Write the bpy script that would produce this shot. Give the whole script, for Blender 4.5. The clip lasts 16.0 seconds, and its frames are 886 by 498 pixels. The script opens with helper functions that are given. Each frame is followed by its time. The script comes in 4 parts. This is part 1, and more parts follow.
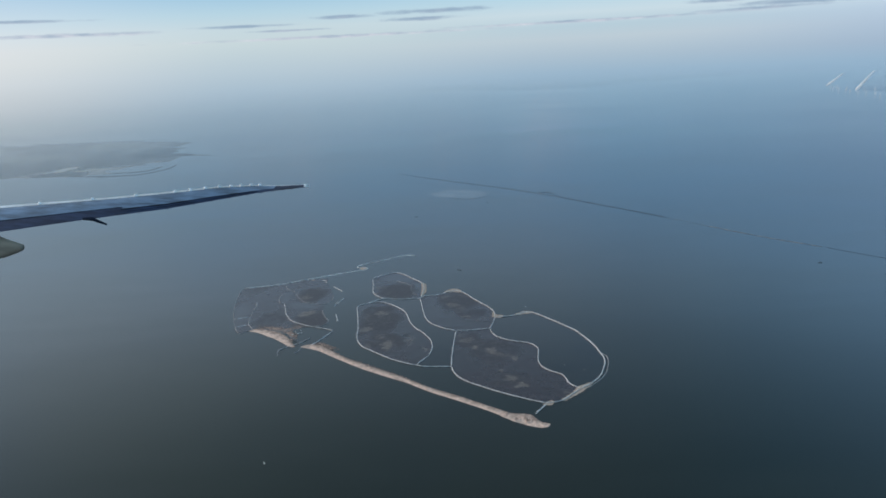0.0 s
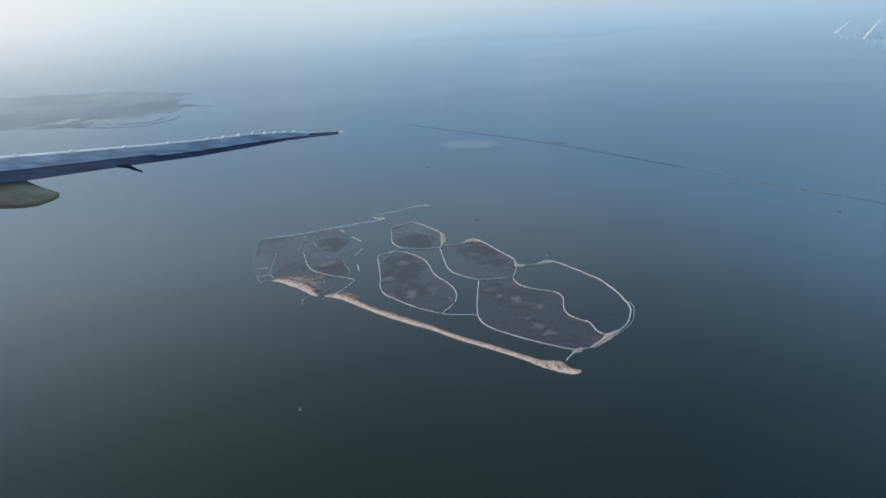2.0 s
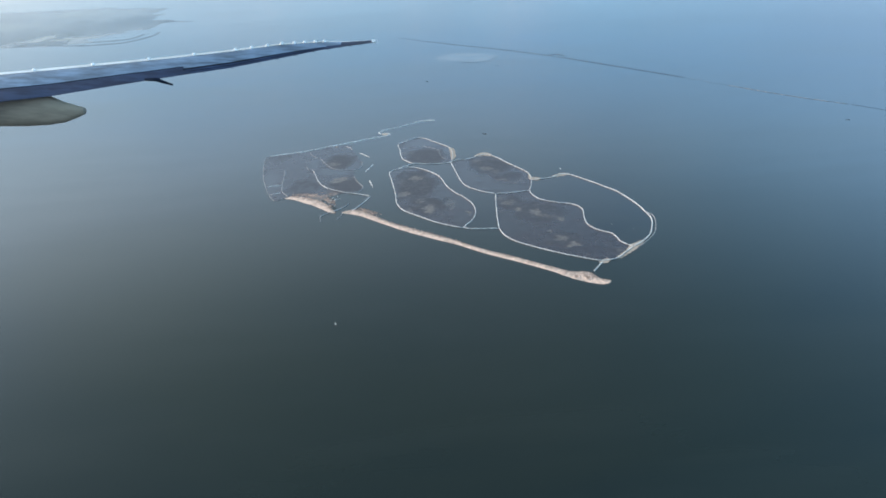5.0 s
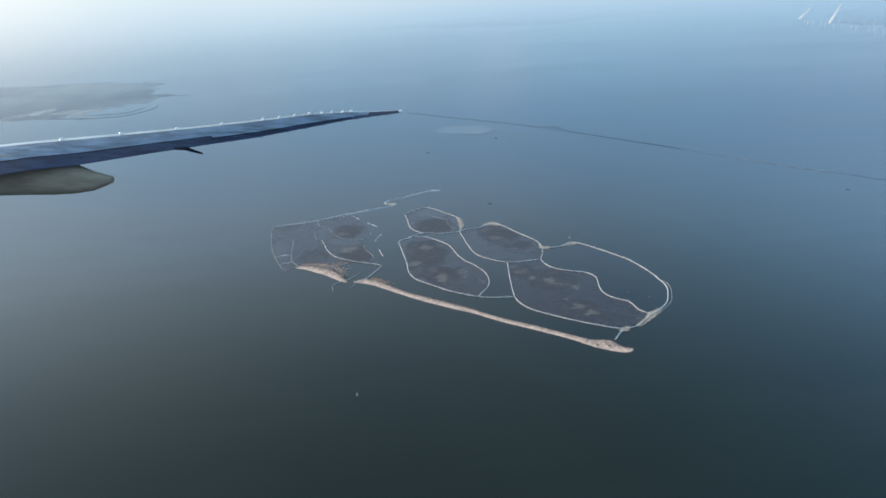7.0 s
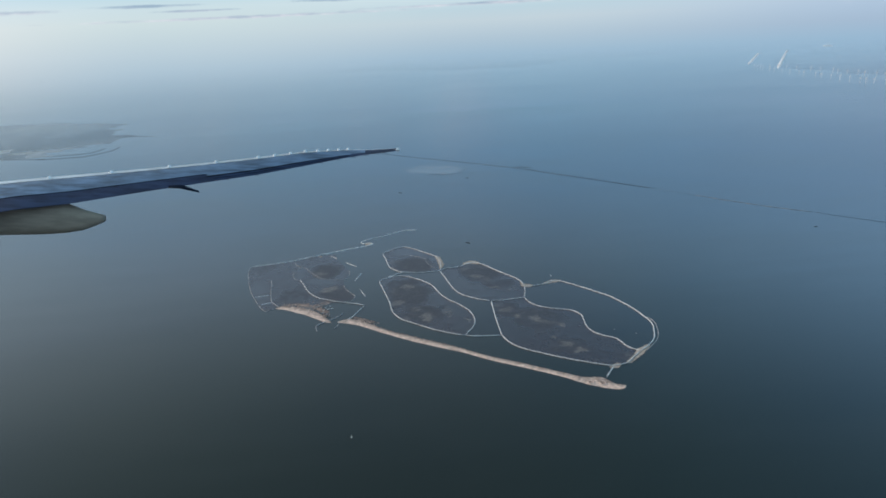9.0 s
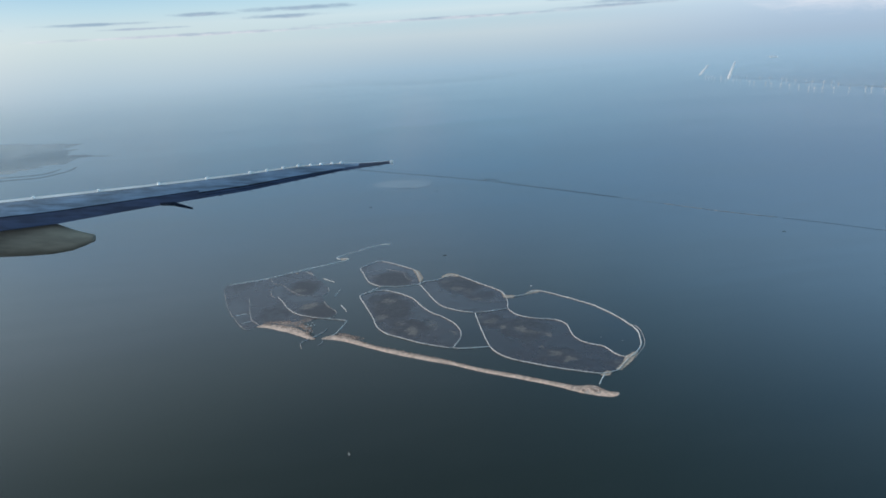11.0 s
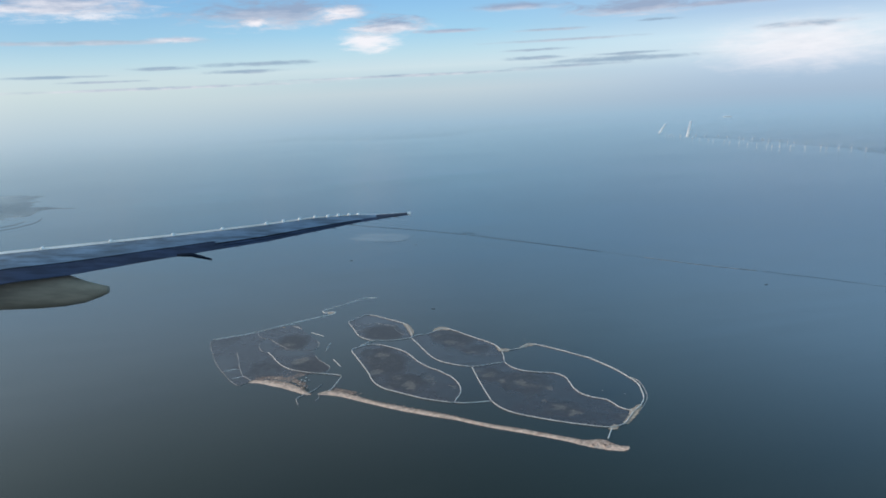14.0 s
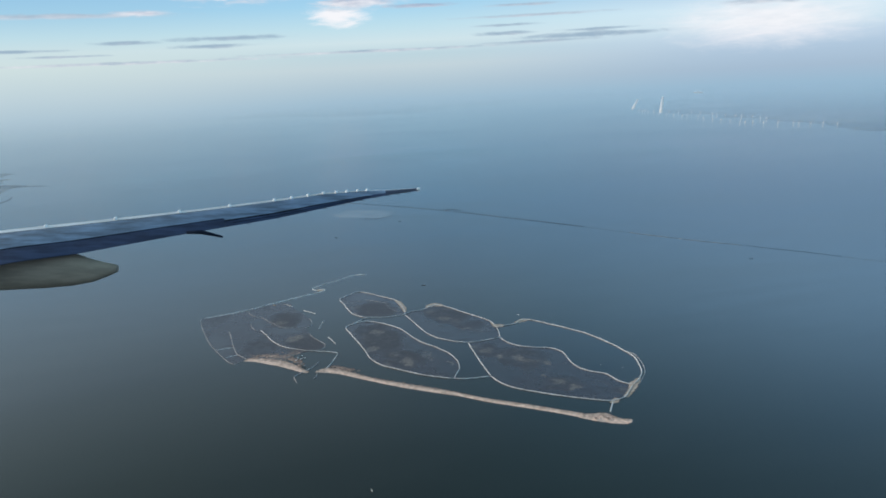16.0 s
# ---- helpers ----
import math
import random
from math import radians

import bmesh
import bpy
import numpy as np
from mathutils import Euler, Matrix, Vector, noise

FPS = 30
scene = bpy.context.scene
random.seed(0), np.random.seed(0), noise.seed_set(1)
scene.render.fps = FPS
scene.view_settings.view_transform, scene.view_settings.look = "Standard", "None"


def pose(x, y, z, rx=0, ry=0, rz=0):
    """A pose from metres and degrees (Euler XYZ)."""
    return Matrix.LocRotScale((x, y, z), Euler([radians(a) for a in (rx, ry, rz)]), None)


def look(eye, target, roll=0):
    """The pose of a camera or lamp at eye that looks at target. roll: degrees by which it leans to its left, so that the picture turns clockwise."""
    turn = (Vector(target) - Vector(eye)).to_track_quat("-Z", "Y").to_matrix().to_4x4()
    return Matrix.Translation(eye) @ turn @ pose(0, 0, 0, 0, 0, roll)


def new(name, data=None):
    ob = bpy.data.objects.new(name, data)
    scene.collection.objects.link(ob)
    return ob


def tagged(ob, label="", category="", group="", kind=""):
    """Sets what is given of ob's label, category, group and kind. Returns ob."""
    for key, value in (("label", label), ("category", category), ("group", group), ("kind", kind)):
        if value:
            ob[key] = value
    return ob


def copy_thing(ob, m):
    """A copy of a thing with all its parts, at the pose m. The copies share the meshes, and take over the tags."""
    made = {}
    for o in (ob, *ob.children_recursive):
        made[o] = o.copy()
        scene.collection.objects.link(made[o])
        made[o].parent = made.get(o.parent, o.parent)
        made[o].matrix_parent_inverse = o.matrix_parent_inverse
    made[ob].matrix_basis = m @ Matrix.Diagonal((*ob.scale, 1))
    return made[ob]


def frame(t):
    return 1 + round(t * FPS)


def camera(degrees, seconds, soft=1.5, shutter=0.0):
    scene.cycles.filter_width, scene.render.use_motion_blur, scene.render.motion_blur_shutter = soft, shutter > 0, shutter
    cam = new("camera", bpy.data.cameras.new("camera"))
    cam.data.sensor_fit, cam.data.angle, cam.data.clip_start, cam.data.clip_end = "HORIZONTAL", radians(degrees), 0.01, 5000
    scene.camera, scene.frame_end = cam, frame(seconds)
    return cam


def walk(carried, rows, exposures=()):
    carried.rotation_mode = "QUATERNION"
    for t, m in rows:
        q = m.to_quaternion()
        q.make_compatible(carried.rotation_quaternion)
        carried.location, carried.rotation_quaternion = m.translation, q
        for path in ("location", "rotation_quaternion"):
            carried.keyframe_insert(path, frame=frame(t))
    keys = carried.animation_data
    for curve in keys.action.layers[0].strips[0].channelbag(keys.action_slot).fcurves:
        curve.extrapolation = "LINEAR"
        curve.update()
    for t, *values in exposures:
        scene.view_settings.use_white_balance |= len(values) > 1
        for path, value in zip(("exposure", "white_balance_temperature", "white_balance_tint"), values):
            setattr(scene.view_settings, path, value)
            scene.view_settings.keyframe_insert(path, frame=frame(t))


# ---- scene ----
PATH = [
    (0, (0.000, 0.000, 100.000), (-0.001, 97.155, 76.315), -2.98),
    (0.5, (-2.314, 0.117, 99.757), (-2.448, 96.993, 74.958), -2.89),
    (1, (-4.652, 0.243, 99.523), (-4.832, 96.716, 73.202), -2.92),
    (1.5, (-7.009, 0.380, 99.298), (-7.152, 96.409, 71.399), -3.18),
    (2, (-9.381, 0.530, 99.082), (-9.452, 96.081, 69.584), -3.12),
    (2.5, (-11.764, 0.695, 98.874), (-11.730, 95.657, 67.535), -3.16),
    (3, (-14.156, 0.876, 98.674), (-13.854, 95.152, 65.330), -3.11),
    (3.5, (-16.552, 1.073, 98.484), (-15.727, 94.617, 63.142), -3.25),
    (4, (-18.949, 1.290, 98.302), (-17.663, 94.043, 60.950), -3.22),
    (4.2, (-19.908, 1.382, 98.232), (-18.465, 93.800, 60.062), -3.33),
    (4.55, (-21.585, 1.551, 98.112), (-19.886, 93.586, 59.038), -3.43),
    (4.9, (-23.260, 1.731, 97.997), (-21.325, 93.658, 58.682), -3.64),
    (5.25, (-24.933, 1.921, 97.886), (-22.752, 93.990, 58.918), -3.88),
    (5.6, (-26.601, 2.122, 97.779), (-24.137, 94.544, 59.672), -4.07),
    (5.95, (-28.266, 2.334, 97.676), (-25.450, 95.274, 60.877), -4.14),
    (6.3, (-29.925, 2.558, 97.578), (-26.658, 96.133, 62.463), -4.00),
    (6.5, (-30.871, 2.691, 97.524), (-27.411, 96.699, 63.602), -3.80),
    (7, (-33.228, 3.042, 97.394), (-28.847, 98.026, 66.428), -3.41),
    (7.5, (-35.571, 3.418, 97.273), (-29.538, 99.017, 68.558), -3.15),
    (8, (-37.899, 3.820, 97.161), (-30.285, 99.725, 69.881), -3.00),
    (8.5, (-40.212, 4.248, 97.058), (-31.320, 100.278, 70.616), -2.73),
    (9, (-42.509, 4.703, 96.963), (-32.481, 100.653, 70.635), -2.91),
    (9.35, (-44.107, 5.038, 96.902), (-33.240, 100.965, 70.825), -2.93),
    (9.85, (-46.376, 5.540, 96.822), (-34.115, 101.369, 71.007), -3.08),
    (10.35, (-48.627, 6.069, 96.750), (-34.887, 101.775, 71.227), -3.30),
    (10.85, (-50.862, 6.626, 96.688), (-35.710, 102.244, 71.639), -3.47),
    (11.5, (-53.742, 7.391, 96.619), (-37.108, 103.058, 72.722), -3.48),
    (12, (-55.940, 8.011, 96.577), (-38.296, 103.804, 73.940), -3.27),
    (12.5, (-58.123, 8.659, 96.543), (-39.463, 104.582, 75.315), -3.17),
    (13, (-60.292, 9.334, 96.518), (-40.721, 105.348, 76.557), -2.90),
    (13.5, (-62.448, 10.036, 96.501), (-42.139, 106.067, 77.381), -2.74),
    (14, (-64.594, 10.764, 96.493), (-43.461, 106.757, 78.089), -2.76),
    (14.5, (-66.731, 11.519, 96.494), (-44.529, 107.339, 78.453), -2.73),
    (15, (-68.861, 12.298, 96.504), (-45.306, 107.501, 76.973), -2.63),
    (15.5, (-70.986, 13.102, 96.522), (-46.688, 107.778, 75.401), -2.68),
    (16, (-73.109, 13.930, 96.549), (-48.700, 108.497, 75.073), -2.72),
]
cam = camera(58.67, 16.0, soft=1.7)
walk(cam, [(t, look(eye, target, roll)) for t, eye, target, roll in PATH], exposures=[(t, stops, kelvin, tint) for t, stops, kelvin, tint in (
    (0, 0.03, 6340, 14), (2, 0.26, 6400, 15), (3.2, 0.49, 6450, 14), (4.1, 0.83, 6450, 14), (5.2, 0.88, 6450, 14), (6.4, 0.82, 6400, 14), (7.2, 0.34, 6380, 14),
    (8, 0.19, 6350, 13), (9, 0.13, 6380, 13), (12.5, 0.14, 6400, 12), (13, 0.08, 6400, 12), (13.6, 0.13, 6400, 12), (14.5, 0.12, 6400, 12), (15.5, 0.12, 6440, 11), (16, 0.15, 6450, 11))])

# ---- light ----
SUN_AZ, SUN_EL = radians(-60), radians(15)      # azimuth clockwise from +y
to_sun = Vector((math.sin(SUN_AZ) * math.cos(SUN_EL), math.cos(SUN_AZ) * math.cos(SUN_EL), math.sin(SUN_EL)))
sun = new("sun", bpy.data.lights.new("sun", "SUN"))
sun.data.energy, sun.data.angle, sun.data.color = 3.6, radians(0.6), (1.0, 0.85, 0.72)
sun.matrix_world = look((0, 0, 0), -to_sun)


class Nodes:
    """Short hand for node trees."""

    def __init__(self, tree):
        self.tree = tree
        tree.nodes.clear()

    def add(self, kind, props=None, **inputs):
        n = self.tree.nodes.new(kind)
        for k, v in (props or {}).items():
            setattr(n, k, v)
        for k, v in inputs.items():
            self.set(n, k.replace("_", " "), v)
        return n

    def set(self, n, key, v):
        s = n.inputs[int(key)] if key.isdigit() else n.inputs[key]
        if isinstance(v, bpy.types.NodeSocket):
            self.tree.links.new(v, s)
        elif v is not None:
            s.default_value = v

    def math(self, op, a, b=0.0, c=0.0, clamp=False):
        n = self.tree.nodes.new("ShaderNodeMath")
        n.operation, n.use_clamp = op, clamp
        for i, v in enumerate((a, b, c)):
            self.set(n, str(i), v)
        return n.outputs[0]

    def vmath(self, op, a, b=None):
        n = self.tree.nodes.new("ShaderNodeVectorMath")
        n.operation = op
        self.set(n, "0", a)
        self.set(n, "1", b)
        return n.outputs[0]

    def noise(self, vec, scale, detail=4.0, rough=0.55, distort=0.0):
        n = self.add("ShaderNodeTexNoise", Vector=vec, Scale=scale, Detail=detail, Roughness=rough, Distortion=distort)
        return n.outputs["Fac"]

    def ramp(self, fac, lo, hi, a=0.0, b=1.0):
        n = self.add("ShaderNodeMapRange", {"interpolation_type": "SMOOTHSTEP"})
        for i, v in enumerate((fac, lo, hi, a, b)):
            self.set(n, str(i), v)
        return n.outputs[0]

    def mix(self, fac, a, b):
        n = self.tree.nodes.new("ShaderNodeMix")
        n.data_type = "RGBA"
        self.set(n, "0", fac)
        for i, v in (("6", a), ("7", b)):
            if isinstance(v, tuple):
                v = (*v, 1.0) if len(v) == 3 else v
            self.set(n, i, v)
        return n.outputs[2]


# sky with broken cloud low over the horizon
world = bpy.data.worlds.new("sky")
scene.world = world
world.use_nodes = True
k = Nodes(world.node_tree)
coord = k.add("ShaderNodeTexCoord").outputs["Generated"]
sky = k.add("ShaderNodeTexSky", {"sky_type": "NISHITA", "sun_disc": False, "sun_elevation": SUN_EL, "sun_rotation": SUN_AZ,
                                 "altitude": 300.0, "air_density": 1.0, "dust_density": 0.35, "ozone_density": 3.0}).outputs[0]
xyz = k.add("ShaderNodeSeparateXYZ", Vector=coord)
el = k.math("MULTIPLY", k.math("ARCSINE", xyz.outputs["Z"]), 180 / math.pi)
az = k.math("MULTIPLY", k.math("ARCTAN2", xyz.outputs["X"], xyz.outputs["Y"]), 180 / math.pi)
blue = k.vmath("MULTIPLY", sky, (0.75, 1.0, 1.35))
# colour of the hazy air over the horizon: elevation and radiance, at four bearings; below it, painted haze for far
# surfaces
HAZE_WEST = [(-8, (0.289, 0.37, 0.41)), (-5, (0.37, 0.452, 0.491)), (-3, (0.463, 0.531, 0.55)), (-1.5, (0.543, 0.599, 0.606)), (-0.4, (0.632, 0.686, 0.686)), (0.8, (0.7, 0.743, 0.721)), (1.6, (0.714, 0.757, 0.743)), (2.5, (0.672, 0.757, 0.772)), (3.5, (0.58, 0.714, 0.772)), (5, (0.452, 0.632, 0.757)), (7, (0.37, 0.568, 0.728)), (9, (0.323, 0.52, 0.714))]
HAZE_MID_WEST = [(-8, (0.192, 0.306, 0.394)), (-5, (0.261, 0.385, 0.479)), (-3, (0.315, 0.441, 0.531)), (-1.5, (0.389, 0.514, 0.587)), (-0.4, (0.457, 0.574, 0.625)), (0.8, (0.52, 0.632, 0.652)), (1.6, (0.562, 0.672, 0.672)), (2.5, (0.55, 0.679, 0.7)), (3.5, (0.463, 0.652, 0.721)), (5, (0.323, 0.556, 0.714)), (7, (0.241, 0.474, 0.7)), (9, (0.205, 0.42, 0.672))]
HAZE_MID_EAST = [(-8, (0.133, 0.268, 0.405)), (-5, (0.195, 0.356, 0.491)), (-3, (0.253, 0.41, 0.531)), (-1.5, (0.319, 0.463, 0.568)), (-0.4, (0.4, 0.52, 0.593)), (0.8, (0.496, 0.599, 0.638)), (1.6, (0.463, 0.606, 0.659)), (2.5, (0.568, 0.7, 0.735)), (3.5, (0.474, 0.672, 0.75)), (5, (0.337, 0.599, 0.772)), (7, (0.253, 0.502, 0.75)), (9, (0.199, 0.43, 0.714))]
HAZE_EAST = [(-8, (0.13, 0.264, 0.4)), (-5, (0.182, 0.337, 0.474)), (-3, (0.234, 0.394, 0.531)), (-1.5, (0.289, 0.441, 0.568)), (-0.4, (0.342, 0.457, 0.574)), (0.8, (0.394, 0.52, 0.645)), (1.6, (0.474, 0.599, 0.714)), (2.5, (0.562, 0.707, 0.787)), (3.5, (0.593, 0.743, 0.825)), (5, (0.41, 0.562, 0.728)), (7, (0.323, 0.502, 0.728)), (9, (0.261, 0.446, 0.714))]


def haze(bands):
    n = k.add("ShaderNodeValToRGB", Fac=k.math("DIVIDE", k.math("ADD", el, 8.0), 17.0, clamp=True))
    n.color_ramp.elements.remove(n.color_ramp.elements[1])
    for i, (deg, rgb) in enumerate(bands):
        e = n.color_ramp.elements[0] if i == 0 else n.color_ramp.elements.new((deg + 8) / 17)
        e.color = (*rgb, 1)
    return n.outputs[0]


low = k.mix(k.ramp(az, -32.0, -12.0), haze(HAZE_WEST), haze(HAZE_MID_WEST))
low = k.mix(k.ramp(az, -12.0, 12.0), low, haze(HAZE_MID_EAST))
low = k.mix(k.ramp(az, 12.0, 38.0), low, haze(HAZE_EAST))
band_low = k.vmath("SCALE", low)
k.set(band_low.node, "Scale", 10.0)
cirrus = k.ramp(k.noise(coord, 2.2, 5.0, 0.6, 0.5), 0.3, 0.7, 0.7, 0.95)
blue = k.mix(cirrus, blue, k.mix(k.ramp(el, 13.5, 30.5), (5.5, 7.8, 9.7), (1.82, 2.9, 3.18)))
blue = k.vmath("MULTIPLY", blue, k.mix(k.ramp(az, 2.0, 26.0), k.mix(k.ramp(az, -32.0, 0.0), (1.17, 1.0, 0.87), (1.08, 1.0, 0.94)), (0.67, 0.84, 0.95)))
blue = k.vmath("SCALE", blue)
k.set(blue.node, "Scale", k.math("ADD", k.ramp(az, -50.0, 0.0, 1.68, 1.0), k.ramp(az, 14.0, 46.0, 0.0, 0.8)))
shade = k.mix(k.ramp(el, 9.0, 16.0), band_low, blue)
# broken cloud low over the horizon: azimuth, elevation, half width, half height, whiteness
HEAPS = [
    (-12.0, 7.01, 6.3, 0.9, 0.50), (1.7, 6.44, 6.5, 1.07, 0.12), (6.0, 6.39, 1.8, 0.49, 0.95), (0.2, 5.88, 0.9, 0.37, 0.90), (8.0, 4.5, 2.1, 1.03, 1.00),
    (9.5, 5.39, 3.3, 0.7, 0.35), (26.6, 5.7, 5.0, 0.62, 0.05), (36.9, 2.6, 6.5, 1.73, 0.95),
]
WEST_STREAKS = [
    (13.4, 4.83, 3.0, 0.16, 0.20), (-10.7, 4.76, 8.2, 0.19, 0.28), (-5.1, 4.91, 2.0, 0.21, 0.55), (-12.9, 2.66, 3.6, 0.12, 0.00), (-6.0, 3.02, 2.4, 0.16, 0.00),
    (0.5, 3.14, 4.1, 0.19, 0.00), (-0.9, 2.66, 3.2, 0.16, 0.00), (-10.0, 2.27, 2.9, 0.09, 0.20), (10.4, 1.91, 10.8, 0.12, 0.30), (-6.5, 1.74, 11.4, 0.12, 0.40),
    (-24.0, 2.5, 7.2, 0.15, 0.30), (-27.0, 3.4, 4.8, 0.12, 0.10),
]
EAST_STREAKS = [
    (18.2, 6.21, 3.5, 0.31, 0.10), (32.4, 5.54, 7.0, 0.22, 0.10), (27.9, 4.77, 1.6, 0.12, 0.00), (20.9, 4.55, 2.9, 0.12, 0.20), (21.6, 3.82, 5.3, 0.12, 0.25),
    (19.7, 3.24, 2.4, 0.12, 0.10), (25.7, 2.67, 2.8, 0.12, 0.05), (25.3, 2.32, 5.9, 0.22, 0.00), (19.6, 2.67, 2.2, 0.16, 0.05), (22.0, 2.04, 4.3, 0.12, 0.10),
    (36.9, 3.8, 3.2, 0.25, 0.30),
]
turned = k.add("ShaderNodeCombineXYZ", X=k.math("MULTIPLY", az, 0.32), Y=k.math("MULTIPLY", el, 1.5), Z=0.0).outputs[0]
rag = k.math("SUBTRACT", k.noise(turned, 1.5, 8.0, 0.66, 0.5), 0.5)
tone = k.math("MULTIPLY", k.math("SUBTRACT", k.noise(turned, 1.6, 4.0, 0.6), 0.5), 1.6)
for a0, e0, w0, h0, white in HEAPS + WEST_STREAKS + EAST_STREAKS:
    wide = h0 > 1.5
    u = k.math("DIVIDE", k.math("SUBTRACT", az, a0), w0)
    v = k.math("DIVIDE", k.math("SUBTRACT", el, e0), h0)
    far = k.math("SQRT", k.math("ADD", k.math("MULTIPLY", u, u), k.math("MULTIPLY", v, v)))
    cover = k.ramp(k.math("ADD", far, k.math("MULTIPLY", rag, 1.0 if wide else (2.0 if h0 > 0.4 else 1.7))), 0.1 if wide else 0.2, 1.3 if wide else 1.2, 0.7 if wide else 0.85, 0.0)
    lit = k.math("ADD", k.math("MULTIPLY", tone, 0.35 if wide else (0.45 if white < 0.3 else 1.0)), white)
    lit = k.math("ADD", lit, k.math("MULTIPLY", v, -0.12 if wide or h0 < 0.3 else -0.5), clamp=True)     # lit from low down
    shade = k.mix(cover, shade, k.mix(lit, (2.7, 3.8, 4.9) if e0 < 4.8 else (2.9, 3.6, 4.9), (9.1, 8.75, 8.8)))
back = k.add("ShaderNodeBackground", Color=shade, Strength=0.1)
k.add("ShaderNodeOutputWorld", Surface=back.outputs[0])


# ---- materials ----
def material(name):
    m = bpy.data.materials.new(name)
    m.use_nodes = True
    return m, Nodes(m.node_tree)


def finish(k, colour, rough, bump=None, dist=0.05, air=None, **more):
    """air: the distance over which imitated haze turns a surface transparent to the sky colours behind it."""
    b = k.add("ShaderNodeBsdfPrincipled", Base_Color=colour, Roughness=rough)
    for key, v in more.items():
        k.set(b, key.replace("_", " "), v)
    if bump is not None:
        k.set(b, "Normal", k.add("ShaderNodeBump", Height=bump, Distance=dist, Strength=1.0).outputs[0])
    out = b.outputs[0]
    # imitated haze: alpha falls with distance from a fixed point
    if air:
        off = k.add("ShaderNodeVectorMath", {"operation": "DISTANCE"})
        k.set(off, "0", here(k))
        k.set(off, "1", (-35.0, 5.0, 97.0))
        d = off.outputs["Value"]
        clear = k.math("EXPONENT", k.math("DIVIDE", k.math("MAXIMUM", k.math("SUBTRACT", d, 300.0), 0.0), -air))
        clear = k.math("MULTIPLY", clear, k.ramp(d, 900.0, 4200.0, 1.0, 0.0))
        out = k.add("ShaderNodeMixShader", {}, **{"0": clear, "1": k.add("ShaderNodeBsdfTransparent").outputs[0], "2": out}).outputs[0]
    k.add("ShaderNodeOutputMaterial", Surface=out)


def here(k):
    return k.add("ShaderNodeNewGeometry").outputs["Position"]


WATER, k = material("lake water")
p = here(k)
broad = k.noise(k.vmath("MULTIPLY", p, (0.6, 1.4, 1.0)), 0.006, 4.0, 0.5, 0.6)
mid = k.noise(k.vmath("MULTIPLY", p, (0.5, 1.5, 1.0)), 0.05, 4.0, 0.6)
col = k.mix(k.ramp(broad, 0.35, 0.65), (0.0048, 0.0122, 0.0142), (0.0125, 0.0185, 0.0158))
away = k.add("ShaderNodeVectorMath", {"operation": "LENGTH"})
k.set(away, "0", p)
rough = k.math("ADD", k.ramp(broad, 0.3, 0.7, 0.172, 0.199), k.ramp(mid, 0.3, 0.7, 0.0, 0.016))
streak = k.noise(k.vmath("MULTIPLY", p, (0.22, 1.0, 1.0)), 0.07, 6.0, 0.62, 0.3)
rough = k.math("ADD", rough, k.ramp(streak, 0.25, 0.75, -0.013, 0.013))
col = k.mix(k.ramp(streak, 0.42, 0.75, 0.0, 0.35), col, (0.016, 0.023, 0.022))
rough = k.math("ADD", rough, k.ramp(away.outputs["Value"], 900.0, 4500.0, 0.0, -0.03))
# imitated haze dissolves the far water into the sky colours
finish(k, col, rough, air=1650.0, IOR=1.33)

SAND, k = material("pale dike sand")
p = here(k)
g = k.noise(p, 0.8, 6.0, 0.65)
col = k.mix(k.ramp(g, 0.3, 0.72), (0.26, 0.205, 0.17), (0.52, 0.42, 0.35))
col = k.mix(k.ramp(k.noise(p, 0.16, 3.0), 0.55, 0.75, 0.0, 0.5), col, (0.22, 0.2, 0.18))
finish(k, col, 0.9, g, 0.08)

ROCK, k = material("dark basalt revetment")
p = here(k)
g = k.noise(p, 1.5, 5.0, 0.7)
finish(k, k.mix(g, (0.04, 0.045, 0.05), (0.1, 0.105, 0.11)), 0.85, air=420.0)

DAMROCK, k = material("weathered basalt of the dam")
p = here(k)
g = k.noise(p, 0.5, 5.0, 0.7)
finish(k, k.mix(g, (0.014, 0.025, 0.045), (0.045, 0.062, 0.095)), 0.45, air=520.0)

PALEDAM, k = material("shell sand washed over the dam")
g = k.noise(here(k), 0.3, 5.0, 0.7)
finish(k, k.mix(k.ramp(g, 0.4, 0.65), (0.09, 0.1, 0.11), (0.36, 0.32, 0.29)), 0.85, air=900.0)

FARSAND, k = material("pale sand of the far shore")
g = k.noise(here(k), 0.02, 5.0, 0.7)
finish(k, k.mix(k.ramp(g, 0.35, 0.6), (0.82, 0.74, 0.7), (0.95, 0.89, 0.85)), 0.85, air=6000.0)

GREYDIKE, k = material("weathered grey dike")
p = here(k)
g = k.noise(p, 0.8, 6.0, 0.65)
finish(k, k.mix(k.ramp(g, 0.3, 0.7), (0.2, 0.195, 0.2), (0.48, 0.465, 0.47)), 0.9, g, 0.08)

TRACK, k = material("packed shell track")
p = here(k)
col = k.mix(k.noise(p, 1.2, 5.0), (0.6, 0.6, 0.615), (0.93, 0.925, 0.93))
finish(k, k.mix(k.ramp(k.noise(p, 0.35, 5.0, 0.7), 0.52, 0.7, 0.0, 0.75), col, (0.26, 0.23, 0.215)), 0.9)

